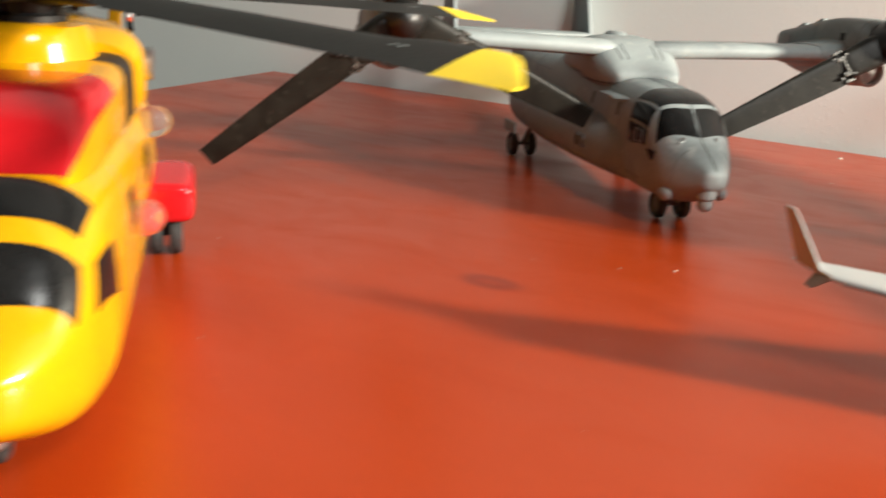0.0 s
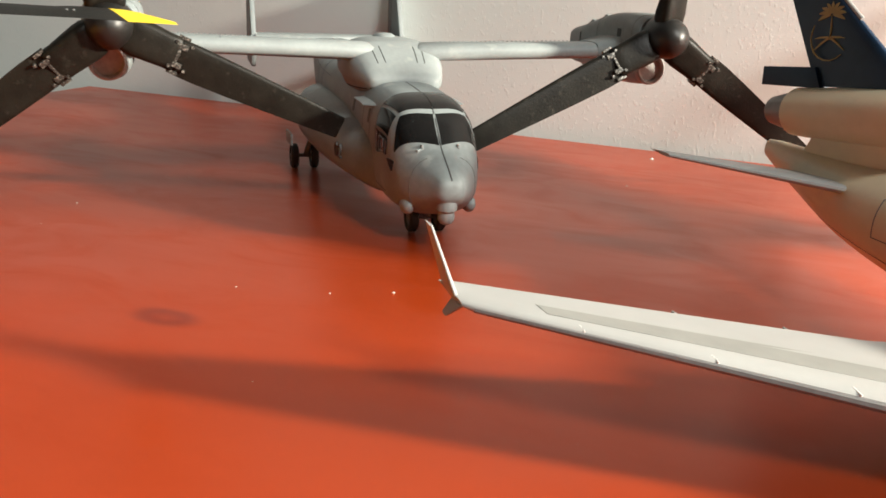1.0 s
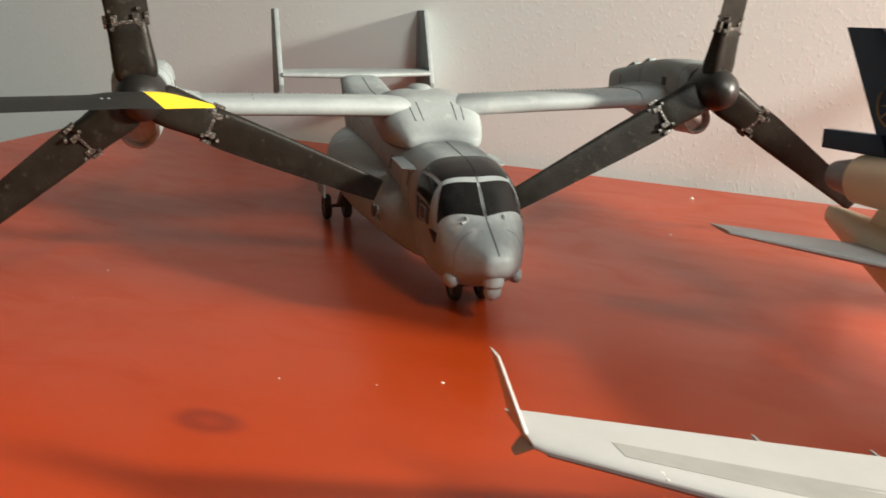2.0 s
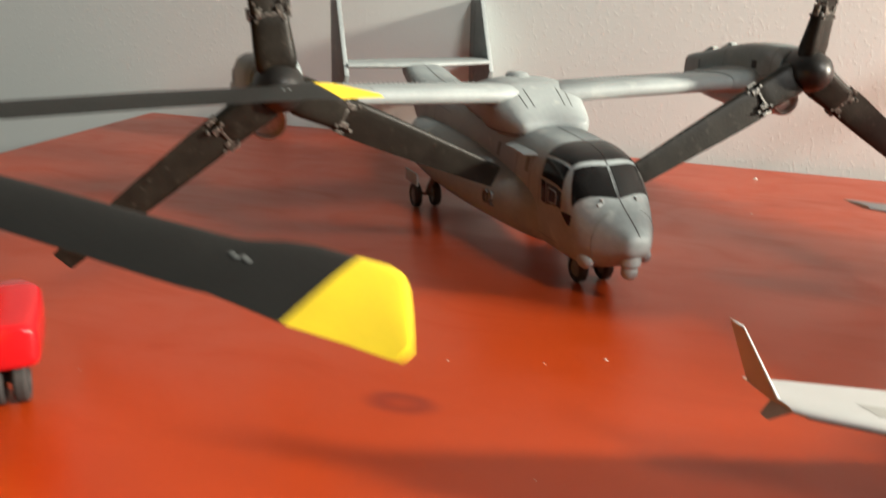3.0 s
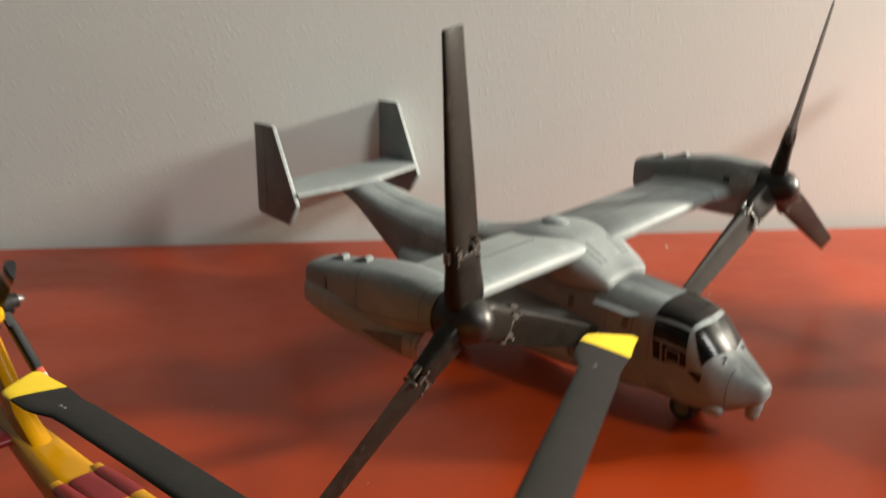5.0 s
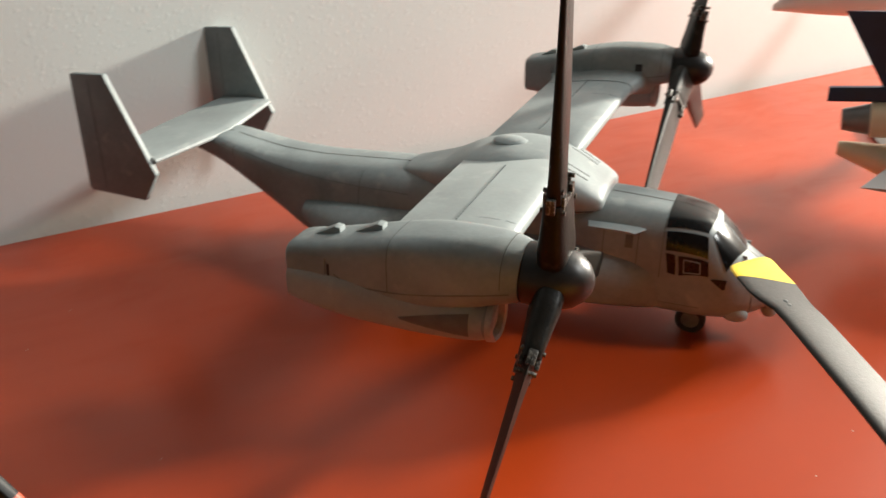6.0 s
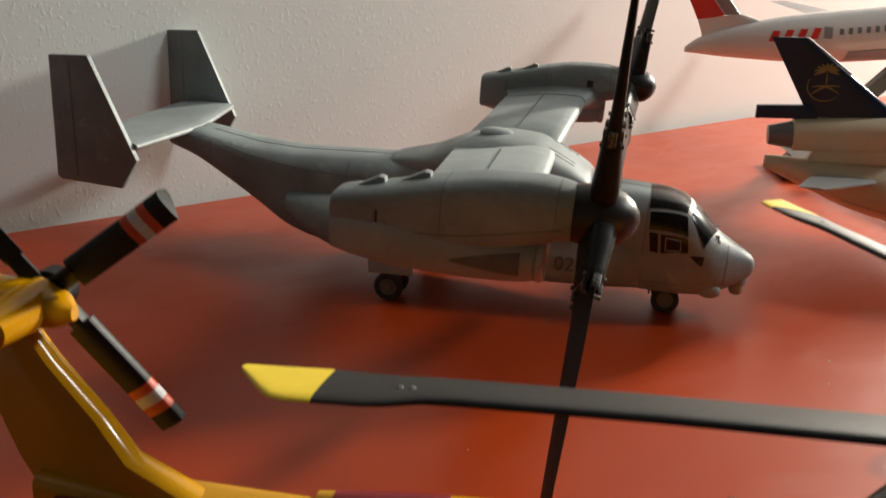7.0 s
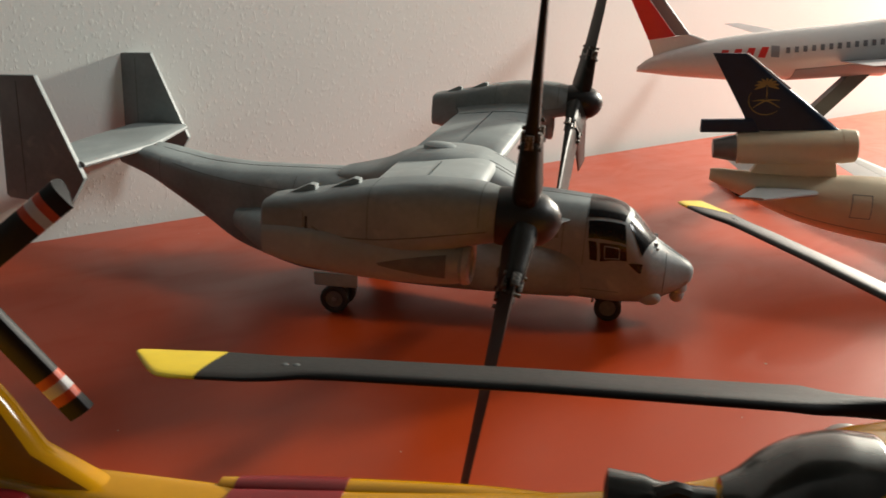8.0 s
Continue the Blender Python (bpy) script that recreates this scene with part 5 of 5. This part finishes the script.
def build_twin():
    x, y, h = TWIN_AT
    t = thing("airliner_model", pose(x, y, 0, 0, 0, h), "white airliner model with red fin on a black desk stand", "model aircraft")
    rise = lambda fx: 0.0650 + 0.150 * fx
    rows = [(0.000, 0.0010, 0.0020, 0.0, -0.0010), (0.006, 0.0030, 0.0060, 0.001, -0.0022), (0.025, 0.0065, 0.0110, 0.0015, -0.0060), (0.050, 0.0105, 0.0140, 0.0010, -0.0100),
            (0.075, 0.0130, 0.0150, 0.0000, -0.0125), (0.100, 0.0137, 0.0152, 0.0, -0.0137), (0.215, 0.0137, 0.0152, 0.0, -0.0137), (0.240, 0.0118, 0.0120, -0.001, -0.0126),
            (0.255, 0.0070, 0.0050, -0.003, -0.0095), (0.260, 0.0012, -0.0030, -0.004, -0.0050)]
    body = Hull([(fx, w, rise(fx) + a, rise(fx) + b, rise(fx) + c) for fx, w, a, b, c in rows], 2.0)
    bm = B()
    body.skin(bm, 90, 44)
    fus = part("fuselage", bm, M_AIRW, t, "glossy white fuselage")
    for s in (-1, 1):
        for k in range(30):
            x0 = 0.0780 + 0.0046 * k
            z0 = rise(x0) + 0.0050
            bm = B()
            body.patch(bm, ("z", x0, z0 + 0.0016, s), ("z", x0 + 0.0021, z0 + 0.0017, s), ("z", x0 + 0.0021, z0 - 0.0014, s), ("z", x0, z0 - 0.0015, s), 0.00012, 2, 2)
            part("window", bm, M_WIN, fus)
        for k in range(4):
            x0 = 0.0420 + 0.0070 * k
            z0 = rise(x0) + 0.0048
            bm = B()
            body.patch(bm, ("z", x0 + 0.0022, z0 + 0.0034, s), ("z", x0 + 0.0058, z0 + 0.0036, s), ("z", x0 + 0.0040, z0 - 0.0022, s), ("z", x0, z0 - 0.0022, s), 0.00012, 3, 3)
            part("side_marking", bm, M_AIRR, fus, "red marking bar")
        bm = B()
        z0 = rise(0.0715) + 0.005
        body.patch(bm, ("z", 0.0700, z0 + 0.0030, s), ("z", 0.0745, z0 + 0.0030, s), ("z", 0.0745, z0 - 0.0030, s), ("z", 0.0700, z0 - 0.0030, s), 0.0001, 3, 3)
        part("door", bm, M_AIRG, fus, "pale grey door")
        bm = B()
        body.patch(bm, ("z", 0.085, rise(0.085) - 0.0060, s), ("z", 0.215, rise(0.215) - 0.0050, s), ("a", 0.215, s * 178), ("a", 0.085, s * 178), 0.0004, 20, 8)
        part("belly_fairing", bm, M_AIRG, fus, "grey belly")
        bm = B()
        r0 = rise(0.14)
        foil(bm, [((0.165, s * 0.008, r0 - 0.0070), (0.110, s * 0.008, r0 - 0.0090), 0.0060, (0, 0, 1)), ((0.136, s * 0.045, r0 - 0.0045), (0.103, s * 0.045, r0 - 0.0060), 0.0036, (0, 0, 1)),
                  ((0.092, s * 0.112, r0 + 0.0005), (0.080, s * 0.112, r0 + 0.0000), 0.0014, (0, 0, 1))], 0.9)
        part("wing", bm, M_AIRG, t, "pale grey wing")
        bm = B()
        lathe(bm, [(0.126, 0.0046), (0.134, 0.0066), (0.150, 0.0074), (0.158, 0.0070), (0.1595, 0.0064), (0.1580, 0.0056), (0.148, 0.0050)], "x", (0, s * 0.0400, r0 - 0.0140), 24)
        part("engine", bm, M_AIRW, t, "white engine nacelle")
        bm = B()
        plate(bm, [(0.130, r0 - 0.0090), (0.150, r0 - 0.0090), (0.142, r0 - 0.0050), (0.122, r0 - 0.0055)], 0.0016, 1, s * 0.0400, 0.0003)
        part("engine_pylon", bm, M_AIRW, t)
        bm = B()
        foil(bm, [((0.0080, s * 0.0002, rise(0.03) + 0.0392), (-0.0130, s * 0.0002, rise(0.03) + 0.0392), 0.0026, (0, 0, 1)), ((-0.0070, s * 0.036, rise(0.03) + 0.0386), (-0.0160, s * 0.036, rise(0.03) + 0.0386), 0.0012, (0, 0, 1))], 0.9)
        part("tailplane", bm, M_AIRW, t, "white tailplane on top of the fin")
    zf = rise(0.03) - 0.0042
    bm = B()
    foil(bm, [((0.072, 0, zf + 0.0120), (0.010, 0, zf + 0.0020), 0.0040, (0, 1, 0)), ((0.052, 0, zf + 0.0150), (0.0075, 0, zf + 0.0105), 0.0036, (0, 1, 0)),
              ((0.0272, 0, zf + 0.0213), (0.0045, 0, zf + 0.0165), 0.0032, (0, 1, 0))], 1.0)
    part("fin_base", bm, M_AIRW, t, "white base of the fin")
    bm = B()
    foil(bm, [((0.0192, 0, zf + 0.0199), (0.0045, 0, zf + 0.0166), 0.0034, (0, 1, 0)), ((-0.0020, 0, zf + 0.0430), (-0.0110, 0, zf + 0.0430), 0.0020, (0, 1, 0))], 1.0)
    part("tail_fin", bm, M_AIRR, t, "red fin panel")
    bm = B()
    foil(bm, [((0.0270, 0, zf + 0.0212), (0.0193, 0, zf + 0.0199), 0.0034, (0, 1, 0)), ((0.0070, 0, zf + 0.0430), (-0.0019, 0, zf + 0.0430), 0.0020, (0, 1, 0))], 1.0)
    part("fin_front", bm, M_AIRG, t, "grey front part of the fin")
    # the stand: base plate and slanting arm
    st = thing("desk_stand", pose(x, y, 0, 0, 0, h), "black plastic desk stand holding up a model airliner", "stand")
    bm = B()
    box(bm, (0.060, -0.022, 0.0), (0.112, 0.012, 0.005), 0.0015)
    part("base", bm, M_STAND, st)
    bm = B()
    lo, hi = Vector((0.0690, 0, 0.004)), Vector((0.1265, 0, rise(0.1265) - 0.0130))
    rings(bm, [[p + Vector((sx * 0.0055, sy * 0.0030, 0)) for sx, sy in ((-1, -1), (1, -1), (1, 1), (-1, 1))] for p in (lo, lo.lerp(hi, 0.5), hi)])
    part("arm", bm, M_STAND, st)


build_twin()


# ---- dust and crumbs on the tabletop ----
def build_dust():
    rnd = random.Random(7)
    verts, faces = [], []
    spots = [(0.142, 0.438, 0.0008), (0.143, 0.500, 0.0015), (0.107, 0.281, 0.0007)]
    for _ in range(150):
        spots.append((rnd.uniform(TAB_X + 0.01, 0.6), rnd.uniform(-0.05, WALL_Y - 0.01), rnd.uniform(0.00012, 0.0004)))
    for px, py, r in spots:
        b = len(verts)
        k = 5
        for a in range(k):
            q = r * rnd.uniform(0.5, 1.0)
            verts.append((px + q * math.cos(6.283 * a / k), py + q * math.sin(6.283 * a / k), 0.0))
        verts.append((px, py, r * 0.5))
        faces += [(b + a, b + (a + 1) % k, b + k) for a in range(k)]
    me = bpy.data.meshes.new("dust")
    me.from_pydata(verts, [], faces)
    me.materials.append(M_DUST)
    tagged(new("dust", me), "scattered pale dust specks on the red tabletop", "dust", kind="stuff")


build_dust()
